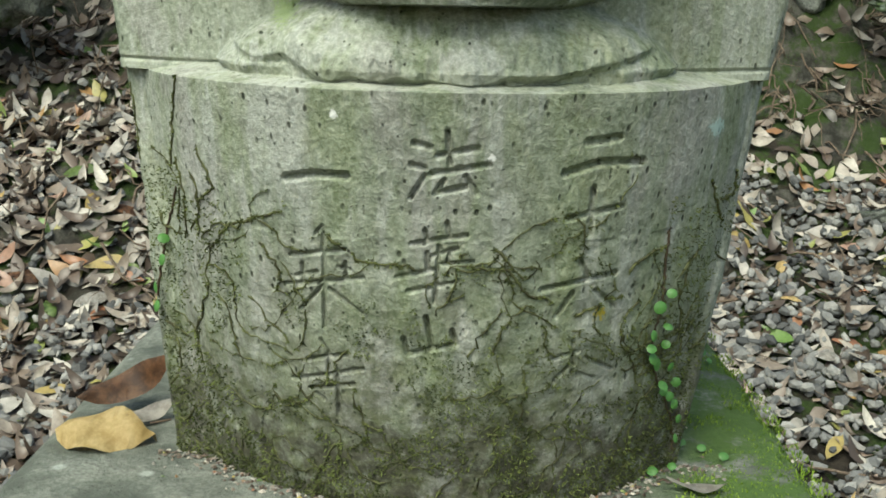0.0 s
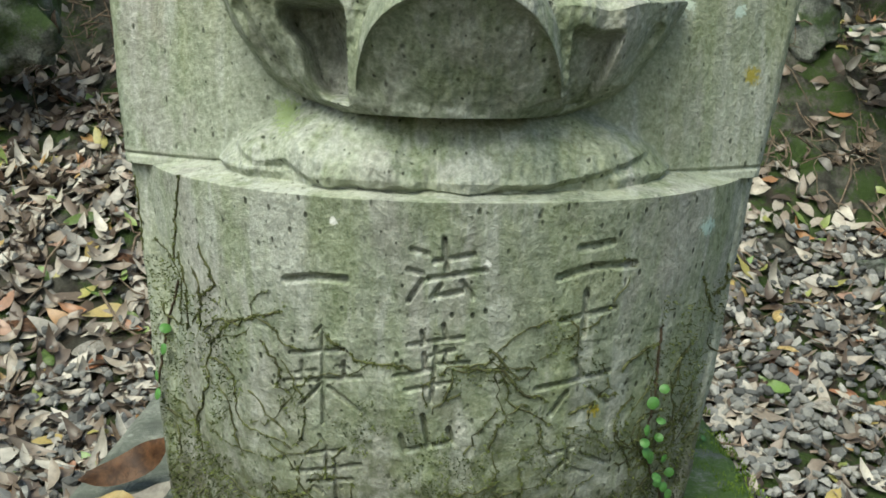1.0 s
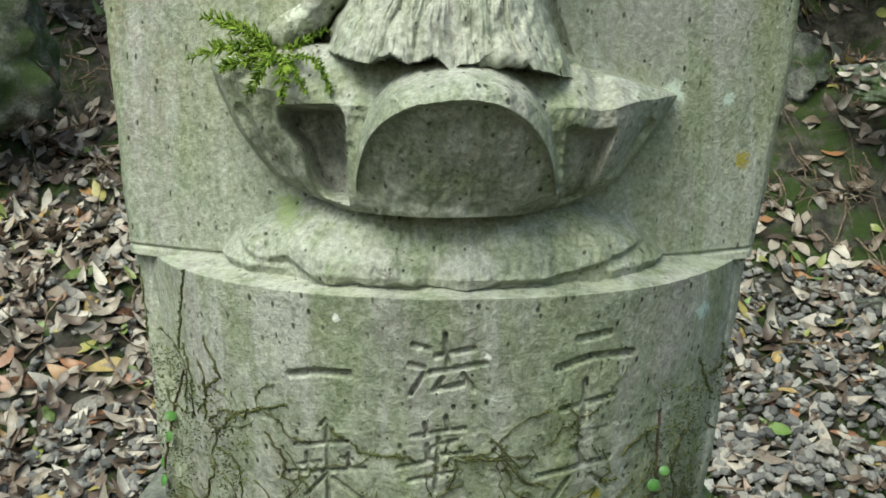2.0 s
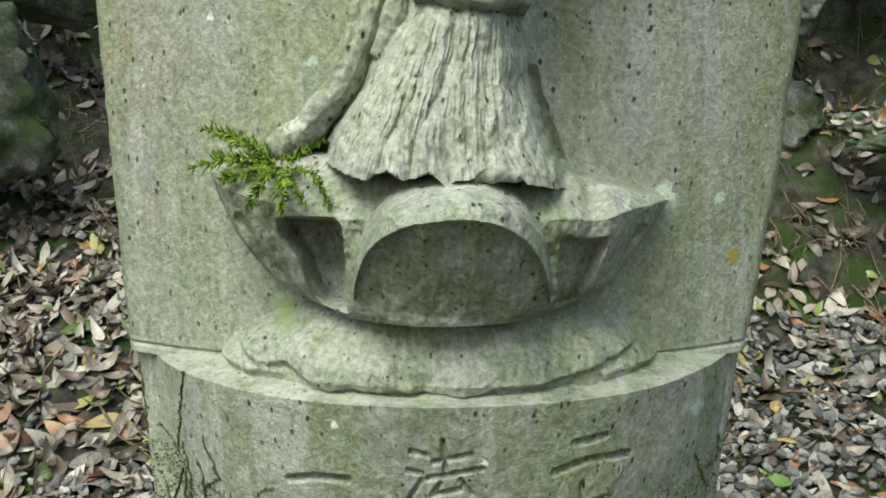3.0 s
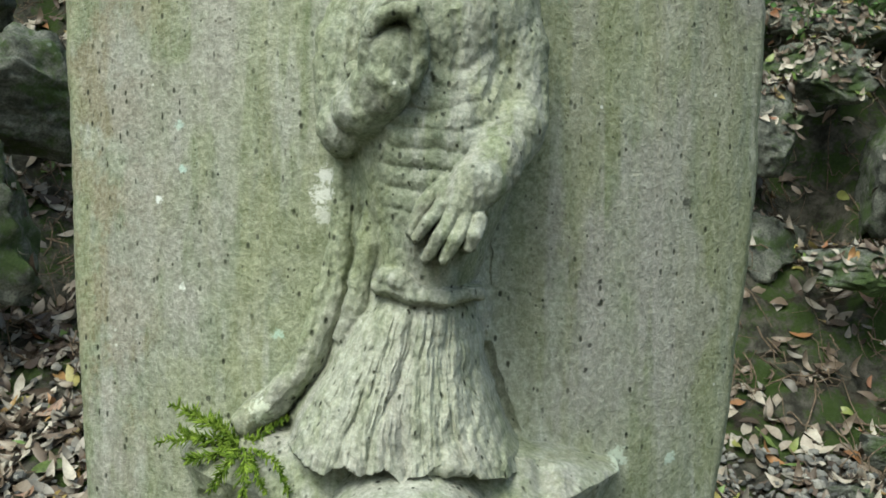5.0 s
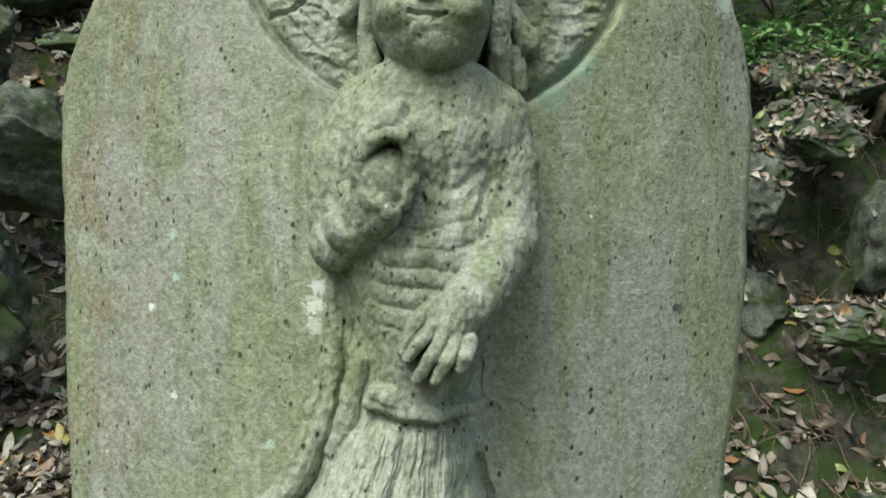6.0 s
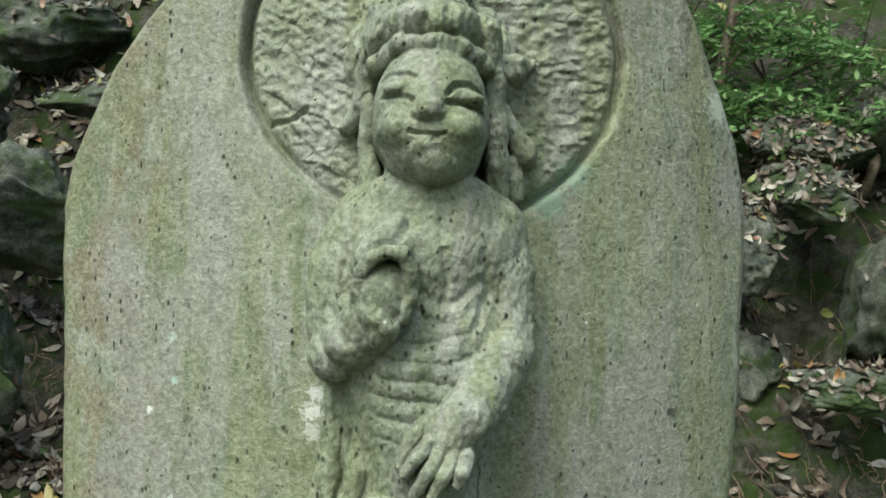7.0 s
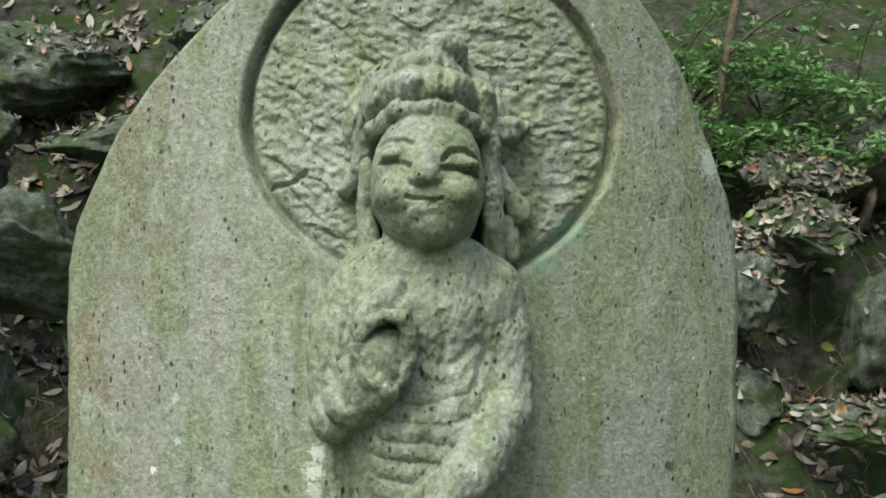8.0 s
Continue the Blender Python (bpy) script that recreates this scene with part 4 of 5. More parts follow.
# ---- ground and hillside ----
def ground_z(x, y):
    x, y = np.asarray(x, float), np.asarray(y, float)
    left = np.interp(y, [0.6, 1.4, 2.0, 2.35, 2.8, 3.05, 3.35, 4.0, 5.0, 8.0, 14, 40], [0.0, .08, .32, .55, .82, 1.02, 1.45, 2.35, 3.7, 6.0, 9, 14])
    right = np.interp(y, [0.6, 1.4, 2.0, 2.4, 2.8, 3.2, 3.45, 3.65, 4.2, 5.0, 8.0, 14, 40], [0.0, .06, .20, .30, .55, .80, 1.15, 1.45, 2.0, 3.3, 6.0, 9, 14])
    w = np.clip(0.5 + x / 1.2, 0, 1)
    # rock wall closing in beside the gully
    wall = np.clip((-x - 0.47 * (y + 0.6)) / 0.5, 0, 1) * np.clip((y - 1.9) / 0.8, 0, 1) * 0.35
    z = left * (1 - w) + right * w + wall
    amp = np.clip((y - 1.0) / 1.5, 0.15, 1) * np.clip((40 - np.abs(x)) / 30, 0, 1)
    z = z - 0.36 * np.exp(-(((x - 1.62) / 0.15) ** 2 + ((y - 3.75) / 0.30) ** 2))
    return z + amp * (0.16 * fbm(x * 1.7 + 3, y * 1.7, 4) + 0.05 * fbm(x * 9, y * 9, 3) - 0.30 * np.abs(fbm(x * 1.4 + 7, y * 3.1, 4)) * np.clip((y - 2.7) / 0.6, 0, 1))


def build_ground():
    xs = np.concatenate([[-600, -200, -60, -20, -10], np.linspace(-5, 5, 300), [10, 20, 60, 200, 600]])
    ys = np.concatenate([[-600, -200, -60, -20, -8, -4], np.linspace(-2, 6, 260), [7, 8, 10, 14, 20, 40, 100, 300, 600]])
    gx, gy = np.meshgrid(xs, ys)
    v = np.stack([gx, gy, ground_z(gx, gy)], -1).reshape(-1, 3)
    C = len(xs)
    i, j = np.meshgrid(np.arange(len(ys) - 1), np.arange(C - 1), indexing="ij")
    q = np.stack([i * C + j, i * C + j + 1, (i + 1) * C + j + 1, (i + 1) * C + j], -1).reshape(-1, 4)
    ob = part("ground", mesh_of("ground", v, q), SOIL)
    tagged(ob, "dark forest soil and mossy rock of a steep bank", "ground", kind="structure")


build_ground()


def boulder(size, seed, blocky=0.35, detail=5):
    bm = bmesh.new()
    bmesh.ops.create_icosphere(bm, subdivisions=detail, radius=1.0)
    rnd = random.Random(seed)
    planes = [(Vector((rnd.gauss(0, 1), rnd.gauss(0, 1), rnd.gauss(0, 1))).normalized(), rnd.uniform(0.50, 0.85)) for _ in range(14)]
    co = np.array([v.co[:] for v in bm.verts])
    for nrm, d in planes:
        nn = np.array(nrm)
        h = co @ nn - d
        co -= np.where(h > 0, h * (0.68 + blocky), 0)[:, None] * nn[None]
    s = seed * 3.7
    k = 0.22 * fbm(co[:, 0] * 2.2 + s, co[:, 1] * 2.2 + co[:, 2] * 1.7, 4) - 0.16 * np.abs(fbm(co[:, 2] * 4 + s, co[:, 0] * 4 - co[:, 1] * 3, 4)) + 0.10 * fbm(co[:, 2] * 13 + s, co[:, 0] * 9 - co[:, 1] * 8, 3)
    co = co * (1 + k)[:, None] * np.array(size)[None]
    for v, c in zip(bm.verts, co):
        v.co = c
    for f in bm.faces:
        f.smooth = True
    return bm


BOULDERS = [  # x, y, z, half sizes, turn about z, tilt
    (-1.62, 2.75, 1.25, .42, .34, .46, 20, 8), (-1.45, 3.15, 1.75, .34, .30, .26, -25, -10), (-1.95, 3.45, 2.25, .50, .40, .34, 10, 6),
    (-1.10, 3.75, 2.36, .58, .36, .20, -12, 22), (-1.75, 4.25, 2.80, .60, .45, .24, 30, 22), (-0.85, 4.3, 3.0, .5, .4, .3, 0, 9),
    (1.33, 3.52, 1.70, .21, .24, .23, 8, 6), (1.30, 3.66, 1.24, .26, .24, .30, -20, 0), (1.94, 3.52, 1.58, .27, .28, .40, 14, -6),
    (1.68, 3.20, 1.20, .30, .18, .09, -24, 24), (1.62, 3.70, 1.98, .34, .30, .15, 8, 14), (1.75, 4.00, 2.20, .42, .28, .15, -10, 8), (2.25, 4.2, 2.35, .46, .34, .26, -14, -6),
    (1.10, 4.05, 2.15, .36, .30, .22, 35, 4), (1.40, 2.72, 0.46, .13, .11, .07, 15, 5), (1.62, 2.95, 0.56, .15, .10, .07, -18, 8), (1.02, 1.52, 0.05, .16, .13, .07, 30, 4),
]


ROCK_TOPS = []


def build_boulders():
    for k, (x, y, z, sx, sy, sz, turn, tilt) in enumerate(BOULDERS):
        ob = part("boulder", boulder((sx, sy, sz), k + 1), ROCK)
        ob.matrix_basis = pose(x, y, z, tilt, 0, turn)
        tagged(ob, "dark mossy boulder with pale lichen set in the bank", "rock", "boulders on the bank")
        m3 = ob.matrix_basis.to_3x3()
        for v in ob.data.vertices:
            nrm = m3 @ v.normal
            if nrm.z > 0.25:
                ROCK_TOPS.append((ob.matrix_basis @ v.co, nrm))


build_boulders()


# ---- leaf litter, gravel and twigs ----
def spread(rnd, n, x0=-2.7, x1=2.7, y0=-1.6, y1=4.5):
    """n even places on the ground, clear of the plinth."""
    out = []
    while len(out) < n:
        x, y = rnd.uniform(x0, x1), rnd.uniform(y0, y1)
        if not (-0.48 < x < 0.44 and -0.36 < y < 0.64):
            out.append((x, y))
    return out


def slope_at(x, y):
    e = 0.03
    return np.stack([(ground_z(x - e, y) - ground_z(x + e, y)) / (2 * e), (ground_z(x, y - e) - ground_z(x, y + e)) / (2 * e), np.ones_like(x)], -1)


def scatter(name, shapes, spots, sizes, material, rnd, lift, tilt):
    """Lays copies of unit shapes on the ground as one mesh."""
    xy = np.array(spots)
    gz = ground_z(xy[:, 0], xy[:, 1])
    nrm = slope_at(xy[:, 0], xy[:, 1])
    pieces = []
    for k in range(len(xy)):
        v, q = shapes[rnd.randrange(len(shapes))]
        n = Vector(nrm[k]).normalized()
        n = (n + Vector((rnd.gauss(0, tilt), rnd.gauss(0, tilt), abs(rnd.gauss(0, tilt)) * 0.3))).normalized()
        m = (n.to_track_quat("Z", "Y").to_matrix() @ Euler((0, 0, rnd.uniform(0, 6.283))).to_matrix())
        s = rnd.uniform(*sizes)
        w = np.array(m) * s
        p = v @ w.T + np.array([xy[k, 0], xy[k, 1], gz[k] + rnd.uniform(*lift)])
        pieces.append((p, q))
    v, q = joined(pieces)
    return part(name, mesh_of(name, v, q, name != "gravel"), material)


def build_litter():
    rnd = random.Random(11)
    shapes = [leaf_shape(6, w, c, f, wv) for w, c, f, wv in ((.36, .30, .30, .012), (.44, -.25, .2, .02), (.32, .5, .5, .01), (.48, .15, -.2, .02), (.40, -.7, .5, .03), (.38, .05, .1, .035), (.34, .9, .6, .02), (.42, -.3, -.6, .03))]
    shapes = [(v - np.array([.5, 0, 0]), q) for v, q in shapes]
    xy = np.array(spread(rnd, 46000, y1=5.2))
    x, y = xy[:, 0], xy[:, 1]
    g = slope_at(x, y)
    steep = 1 / np.sqrt((g ** 2).sum(1))
    patch = fbm(x * 2.3, y * 2.3 + 9, 3)
    keep = np.clip((steep - 0.40) * 2.6, np.where(y > 3.2, 0.35, 0.06), 1)
    keep = keep * np.where(y > 2.9, np.clip(np.where(x < 0, 0.85, 0.65) + 1.6 * patch, 0.06, 1), 1.0)
    keep = keep * np.where(x > 0, np.interp(y, [2.2, 2.35, 2.6, 2.75], [0.36, 0.5, 0.42, 0.40]), 1.0) * np.where(y < 0.3, 0.30, 1.0)
    # the litter thins out in a ragged rim
    rim = np.minimum.reduce([2.7 - np.abs(x), y + 1.6, 5.2 - y]) / 0.7 + 1.2 * fbm(x * 1.6 + 4, y * 1.6, 3)
    keep = keep * np.clip(rim, 0, 1)
    chance = np.array([rnd.random() for _ in range(len(x))])
    spots = xy[chance < keep]
    ob = scatter("leaf_litter", shapes, spots, (0.050, 0.118), LITTER, rnd, (0.004, 0.030), 0.32)
    tagged(ob, "thick litter of dry brown and bleached broad leaves", "leaf litter", kind="stuff")


def build_lodged_leaves():
    rnd = random.Random(41)
    shapes = [leaf_shape(6, w, c, f, wv) for w, c, f, wv in ((.38, .5, .4, .02), (.44, -.4, .3, .03), (.34, .8, .5, .02))]
    pieces = []
    for p, nrm in rnd.sample(ROCK_TOPS, 4200):
        if not (1.25 < p.x < 2.0 and 1.84 < p.z) and rnd.random() > .12 + 1.3 * float(fbm(np.array(p.x * 3.1), np.array(p.y * 3.1 + p.z), 3)) + .3 * nrm.z:
            continue
        v, q = shapes[rnd.randrange(3)]
        up = (nrm + Vector((rnd.gauss(0, .35), rnd.gauss(0, .35), rnd.gauss(.2, .3)))).normalized()
        m = up.to_track_quat("Z", "Y").to_matrix() @ Euler((0, 0, rnd.uniform(0, 6.283))).to_matrix()
        pieces.append(((v - np.array([.5, 0, 0])) @ (np.array(m) * rnd.uniform(.03, .085)).T + np.array(p + nrm * .008), q))
    v, q = joined(pieces)
    ob = part("lodged_leaves", mesh_of("lodged_leaves", v, q), LITTER)
    tagged(ob, "dry brown leaves lodged on the mossy boulders", "leaf litter", kind="stuff")


def build_gravel():
    rnd = random.Random(5)
    shapes = []
    for k in range(8):
        bm = bmesh.new()
        bmesh.ops.create_icosphere(bm, subdivisions=1, radius=0.5)
        bm.verts.ensure_lookup_table()
        v = np.array([p.co[:] for p in bm.verts])
        v *= 1 + 0.5 * np.array([rnd.uniform(-.5, .5) for _ in v])[:, None]
        v *= np.array([1, rnd.uniform(.6, .95), rnd.uniform(.45, .7)])
        q = np.array([[p.index for p in f.verts] for f in bm.faces])
        bm.free()
        shapes.append((v, q))
    spots = [(x, y) for x, y in spread(rnd, 15000, -2.0, 2.4, 0.2, 2.9) if x > 0 or y < 2.0 or rnd.random() < .25]
    ob = scatter("gravel", shapes, spots, (0.014, 0.048), GRAVEL, rnd, (0.008, 0.034), 0.3)
    tagged(ob, "loose grey gravel between the fallen leaves", "gravel", kind="stuff")


def build_twigs():
    rnd = random.Random(21)
    pieces = []
    for x, y in spread(rnd, 900):
        a, ln = rnd.uniform(0, 6.28), rnd.uniform(0.08, 0.38)
        pts = []
        for k in range(6):
            s = (k / 5 - 0.5) * ln
            px, py = x + math.cos(a) * s + rnd.gauss(0, ln * .035), y + math.sin(a) * s + rnd.gauss(0, ln * .035)
            pts.append((px, py, float(ground_z(px, py)) + 0.022 + rnd.uniform(0, .015)))
        pieces.append(tube(pts, np.linspace(1, .4, 6) * rnd.uniform(.0018, .0055), 5))
    v, q = joined(pieces)
    ob = part("twigs", mesh_of("twigs", v, q), TWIG)
    tagged(ob, "dead brown twigs lying among fallen leaves", "twigs", kind="stuff")
    # bare rootlets hanging over the rocks
    pieces = []
    for _ in range(260):
        side = rnd.choice((-1, 1))
        y = rnd.uniform(2.9, 4.0)
        x = side * rnd.uniform(.9, 2.5)
        z = float(ground_z(x, y)) + rnd.uniform(.02, .26)
        pts = []
        for k in range(8):
            pts.append((x, y - .03 * k * .5, z))
            x += rnd.gauss(0, .03)
            z -= rnd.uniform(-.02, .06)
        pieces.append(tube(pts, np.linspace(.0035, .0012, 8), 5))
    v, q = joined(pieces)
    ob = part("hanging_roots", mesh_of("hanging_roots", v, q), TWIG)
    tagged(ob, "thin bare roots hanging over dark rocks", "roots", kind="stuff")


build_litter()
build_lodged_leaves()
build_gravel()
build_twigs()


# ---- shrub on the bank ----
def build_shrub(x, y, seed, stems, reach, leaves, label):
    rnd = random.Random(seed)
    top = new("shrub")
    z = float(ground_z(x, y)) - 0.03
    top.matrix_basis = pose(x, y, z)
    tagged(top, label, "shrub", "shrubs on the bank")
    lv, lq = leaf_shape(5, .40, .25, .25)
    crown = []
    for s in range(stems):
        a = rnd.uniform(0, 6.28)
        p, d = Vector((x, y, z)), Vector((math.cos(a) * .6, math.sin(a) * .4 - .45, .85)).normalized()
        pts = [p.copy()]
        n = 12
        for k in range(n):
            d = (d + Vector((rnd.gauss(0, .16), rnd.gauss(0, .16) - .03, -.11))).normalized()
            p = p + d * reach / n
            pts.append(p.copy())
        v, q = tube([tuple(c) for c in pts], np.linspace(.0075, .0016, n + 1), 6)
        part("stem", mesh_of("stem", v, q), BARK, top)
        if s % 2:
            # a bare dead twig beside the stem
            o, tw = pts[5].copy(), []
            d2 = Vector((rnd.uniform(-1, 1), -.5, rnd.uniform(-.3, .6))).normalized()
            for _ in range(9):
                tw.append(tuple(o))
                d2 = (d2 + Vector((rnd.gauss(0, .2), rnd.gauss(0, .1), rnd.gauss(-.06, .16)))).normalized()
                o = o + d2 * .05
            v, q = tube(tw, np.linspace(.0036, .0012, 9), 5)
            part("twig", mesh_of("twig", v, q), DRYTWIG, top, "pale bare dead twig")
        for k in range(4, n + 1):
            for _ in range(leaves):
                # side sprays of paired leaves
                a2 = rnd.uniform(0, 6.28)
                dd = Vector((math.cos(a2), math.sin(a2), rnd.uniform(-.15, .35))).normalized()
                o = pts[k].copy()
                for t in range(rnd.randint(2, 6)):
                    o = o + dd * .026
                    m = (dd + Vector((rnd.gauss(0, .5), rnd.gauss(0, .5), rnd.gauss(-.1, .3)))).normalized().to_track_quat("X", "Z").to_matrix() @ Euler((rnd.gauss(0, .7), 0, 0)).to_matrix()
                    crown.append((lv @ (np.array(m) * rnd.uniform(.034, .064)).T + np.array(o), lq))
    v, q = joined(crown)
    part("crown", mesh_of("crown", v, q), SHRUBLEAF, top, "fresh green small leaves in sprays")


SHRUB_TEXT = "leafy green shrub with thin arching stems on the bank"
for sx, sy, seed, stems, reach in ((1.22, 4.44, 4, 9, .80), (1.56, 4.50, 9, 11, .85), (1.92, 4.46, 14, 10, .85), (2.25, 4.52, 17, 10, .9), (1.40, 4.65, 19, 10, .8), (1.85, 4.70, 23, 10, .8), (1.05, 4.55, 27, 8, .7)):
    build_shrub(sx, sy, seed, stems, reach, 3, SHRUB_TEXT)


def build_sapling(foot, tip, radius, seed):
    rnd = random.Random(seed)
    a, b = Vector(foot), Vector(tip)
    a.z = float(ground_z(a.x, a.y)) - 0.05
    top = new("sapling")
    top.matrix_basis = Matrix.Translation(a)
    tagged(top, "thin bare sapling trunk rising from the bank", "sapling", "saplings on the bank")
    pts = [a.lerp(b, t) + Vector((rnd.gauss(0, .012), rnd.gauss(0, .012), 0)) for t in np.linspace(0, 1, 14)]
    v, q = tube([tuple(p) for p in pts], np.linspace(radius, radius * .55, 14), 9)
    part("trunk", mesh_of("trunk", v, q), BARK, top)
    for k in (5, 7, 9, 11):
        e = pts[k] + Vector((rnd.uniform(-.45, .45), rnd.uniform(-.5, .0), rnd.uniform(-.05, .25)))
        br = [pts[k].lerp(e, t) + Vector((0, 0, .06 * math.sin(math.pi * t))) for t in np.linspace(0, 1, 8)]
        v, q = tube([tuple(p) for p in br], np.linspace(radius * .3, .0015, 8), 5)
        part("branch", mesh_of("branch", v, q), BARK, top)


build_sapling((1.21, 4.15, 0), (1.69, 4.1, 3.7), .030, 3)
build_sapling((2.00, 4.1, 0), (2.75, 4.1, 3.7), .026, 5)


# ---- what grows and lies on the stone ----
def on_stone(x, z, lift=0.0):
    return Vector((x, front_y(x, z) - lift, z))


ROOT_POINTS = []


def build_rootlets():
    """Old climbing roots grown over with moss, netted across the base."""
    rnd = random.Random(3)
    pieces = []
    starts = [(-.185, .99, -1.5), (.175, .98, -1.4)]
    for _ in range(95):
        starts.append((rnd.uniform(-.185, .165), .83 + .165 * rnd.random() ** .9, rnd.choice((0.1, 3.0, -1.5, -1.0, -2.1, .5, 2.6)) + rnd.gauss(0, .35)))
    lines = [[(-.157, 1.080), (-.161, 1.066), (-.170, 1.022)], [(-.144, 1.040), (-.134, 1.019), (-.146, 1.009), (-.150, .983)], [(-.164, 1.031), (-.159, 1.010), (-.162, .976)], [(-.140, .979), (-.126, .997), (-.106, 1.006), (-.088, 1.012)],
             [(-.204, 1.072), (-.202, 1.052), (-.200, 1.020)], [(-.104, .991), (-.092, .976), (-.095, .961)], [(.133, .991), (.116, .986), (.104, .976)], [(.161, 1.0245), (.1715, 1.004), (.178, .992)], [(.187, 1.025), (.186, 1.010), (.170, 1.008)],
             [(-.0625, 1.0), (-.044, .9865), (-.019, .9865), (-.013, .984)], [(.015, .987), (.037, .984), (.047, .970), (.065, .962)], [(.077, .954), (.097, .9625), (.107, .964)], [(.030, .997), (.0465, .977)]]
    for line in lines:
        pts = []
        for (ax, az), (bx_, bz) in zip(line, line[1:]):
            m = max(3, int(math.hypot(bx_ - ax, bz - az) / .003))
            pts.extend(tuple(on_stone(ax + (bx_ - ax) * k / m + rnd.gauss(0, .0007), az + (bz - az) * k / m + rnd.gauss(0, .0007), .0003)) for k in range(m))
        ROOT_POINTS.extend(pts)
        ROOT_POINTS.extend(pts)
        pieces.append(tube(pts, [rnd.uniform(.0005, .0011) for _ in pts], 5))
    for x, z, a in starts:
        pts = []
        for k in range(rnd.randint(7, 22)):
            if not (float(edge_left(z)) + .004 < x < float(edge_right(z)) - .004 and .822 < z < 1.08) or (-.026 < x < .015 and .916 < z < .954):
                break
            pts.append(tuple(on_stone(x, z, .0002)))
            a += rnd.gauss(0, .42)
            x, z = x + math.cos(a) * .0042, z + math.sin(a) * .0042
        if len(pts) > 4:
            r = rnd.uniform(.0003, .0006) * (1.4 if abs(x) > .12 else 1)
            pts = [(px + rnd.gauss(0, .0007), py - rnd.uniform(0, .0004), pz + rnd.gauss(0, .0007)) for px, py, pz in pts]
            ROOT_POINTS.extend(pts)
            pieces.append(tube(pts, [r * rnd.uniform(.4, 1.5) for _ in pts], 5))
    v, q = joined(pieces)
    ob = part("climbing_rootlets", mesh_of("climbing_rootlets", v, q), ROOT)
    tagged(ob, "dry moss-grown climbing rootlets netted over the stone base", "rootlets", kind="stuff")


def build_moss_blades():
    """Short moss shoots bristling from the foot of the base and along one side of the plinth."""
    rnd = random.Random(17)
    vs, qs = [], []

    def blade(o, d, ln, w):
        n = len(vs)
        side = d.cross(Vector((rnd.gauss(0, 1), rnd.gauss(0, 1), rnd.gauss(0, 1)))).normalized() * w
        bend = Vector((rnd.gauss(0, .3), rnd.gauss(0, .3), -.25)) * ln
        vs.extend([tuple(o - side), tuple(o + side), tuple(o + d * ln * .6 + side * .7), tuple(o + d * ln * .6 - side * .7), tuple(o + d * ln + bend * .5)])
        qs.extend([(n, n + 1, n + 2, n + 3), (n + 3, n + 2, n + 4, n + 4)])

    for p in ROOT_POINTS:
        for _ in range(rnd.choice((0, 1, 3, 9, 14))):
            blade(Vector(p) + Vector((rnd.gauss(0, .0006), 0, rnd.gauss(0, .0006))), Vector((rnd.gauss(0, .9), -.6, rnd.gauss(0, .9))).normalized(), rnd.uniform(.0012, .0034), .00035)
    count = 0
    while count < 19000:
        z = .820 + .20 * rnd.random() ** 1.8
        x = rnd.uniform(float(edge_left(z)) + .003, float(edge_right(z)) - .003)
        f = float(fbm(np.array(x * 45), np.array(z * 45 + 3), 3)) + .5 * float(vnoise(np.array(x * 14), np.array(z * 30)))
        if f + .35 * (.93 - z) / .1 + .25 * (abs(x) > .13) < .10:
            continue
        count += 1
        blade(on_stone(x, z, -.0004), Vector((rnd.gauss(x * 2, .6), -.8, rnd.gauss(.1, .6))).normalized(), rnd.uniform(.0018, .0050), .00042)
    ob = part("moss_on_base", mesh_of("moss_on_base", vs, [q for q in qs if len(set(q)) == 4]), MOSSDARK)
    tagged(ob, "short dull green moss on the foot of the stele", "moss", kind="stuff")
    vs.clear()
    qs.clear()
    for _ in range(14000):
        x, y = rnd.uniform(.10, .252), rnd.uniform(-.12, .42)
        if float(fbm(np.array(x * 30), np.array(y * 30), 3)) < .02 - (x - .12) * 1.2:
            continue
        blade(Vector((x, y, .825)), Vector((rnd.gauss(0, .5), rnd.gauss(0, .5), 1)).normalized(), rnd.uniform(.003, .0075), .0005)
    ob = part("moss_on_plinth", mesh_of("moss_on_plinth", vs, [q for q in qs if len(set(q)) == 4]), MOSS)
    tagged(ob, "low green moss carpet on one side of the plinth", "moss", kind="stuff")


def round_leaf(r):
    """A small fleshy round leaf, domed."""
    vs, qs = [(0, 0, .22 * r)], []
    n = 10
    for ring, (rr_, h) in enumerate(((.6, .17), (1.0, 0.0))):
        for k in range(n):
            a = 2 * math.pi * k / n
            vs.append((rr_ * r * math.cos(a), rr_ * r * .92 * math.sin(a), h * r))
    for k in range(n):
        qs.append((0, 1 + k, 1 + (k + 1) % n, 1 + (k + 1) % n))
        qs.append((1 + k, 1 + n + k, 1 + n + (k + 1) % n, 1 + (k + 1) % n))
    return np.array(vs), qs


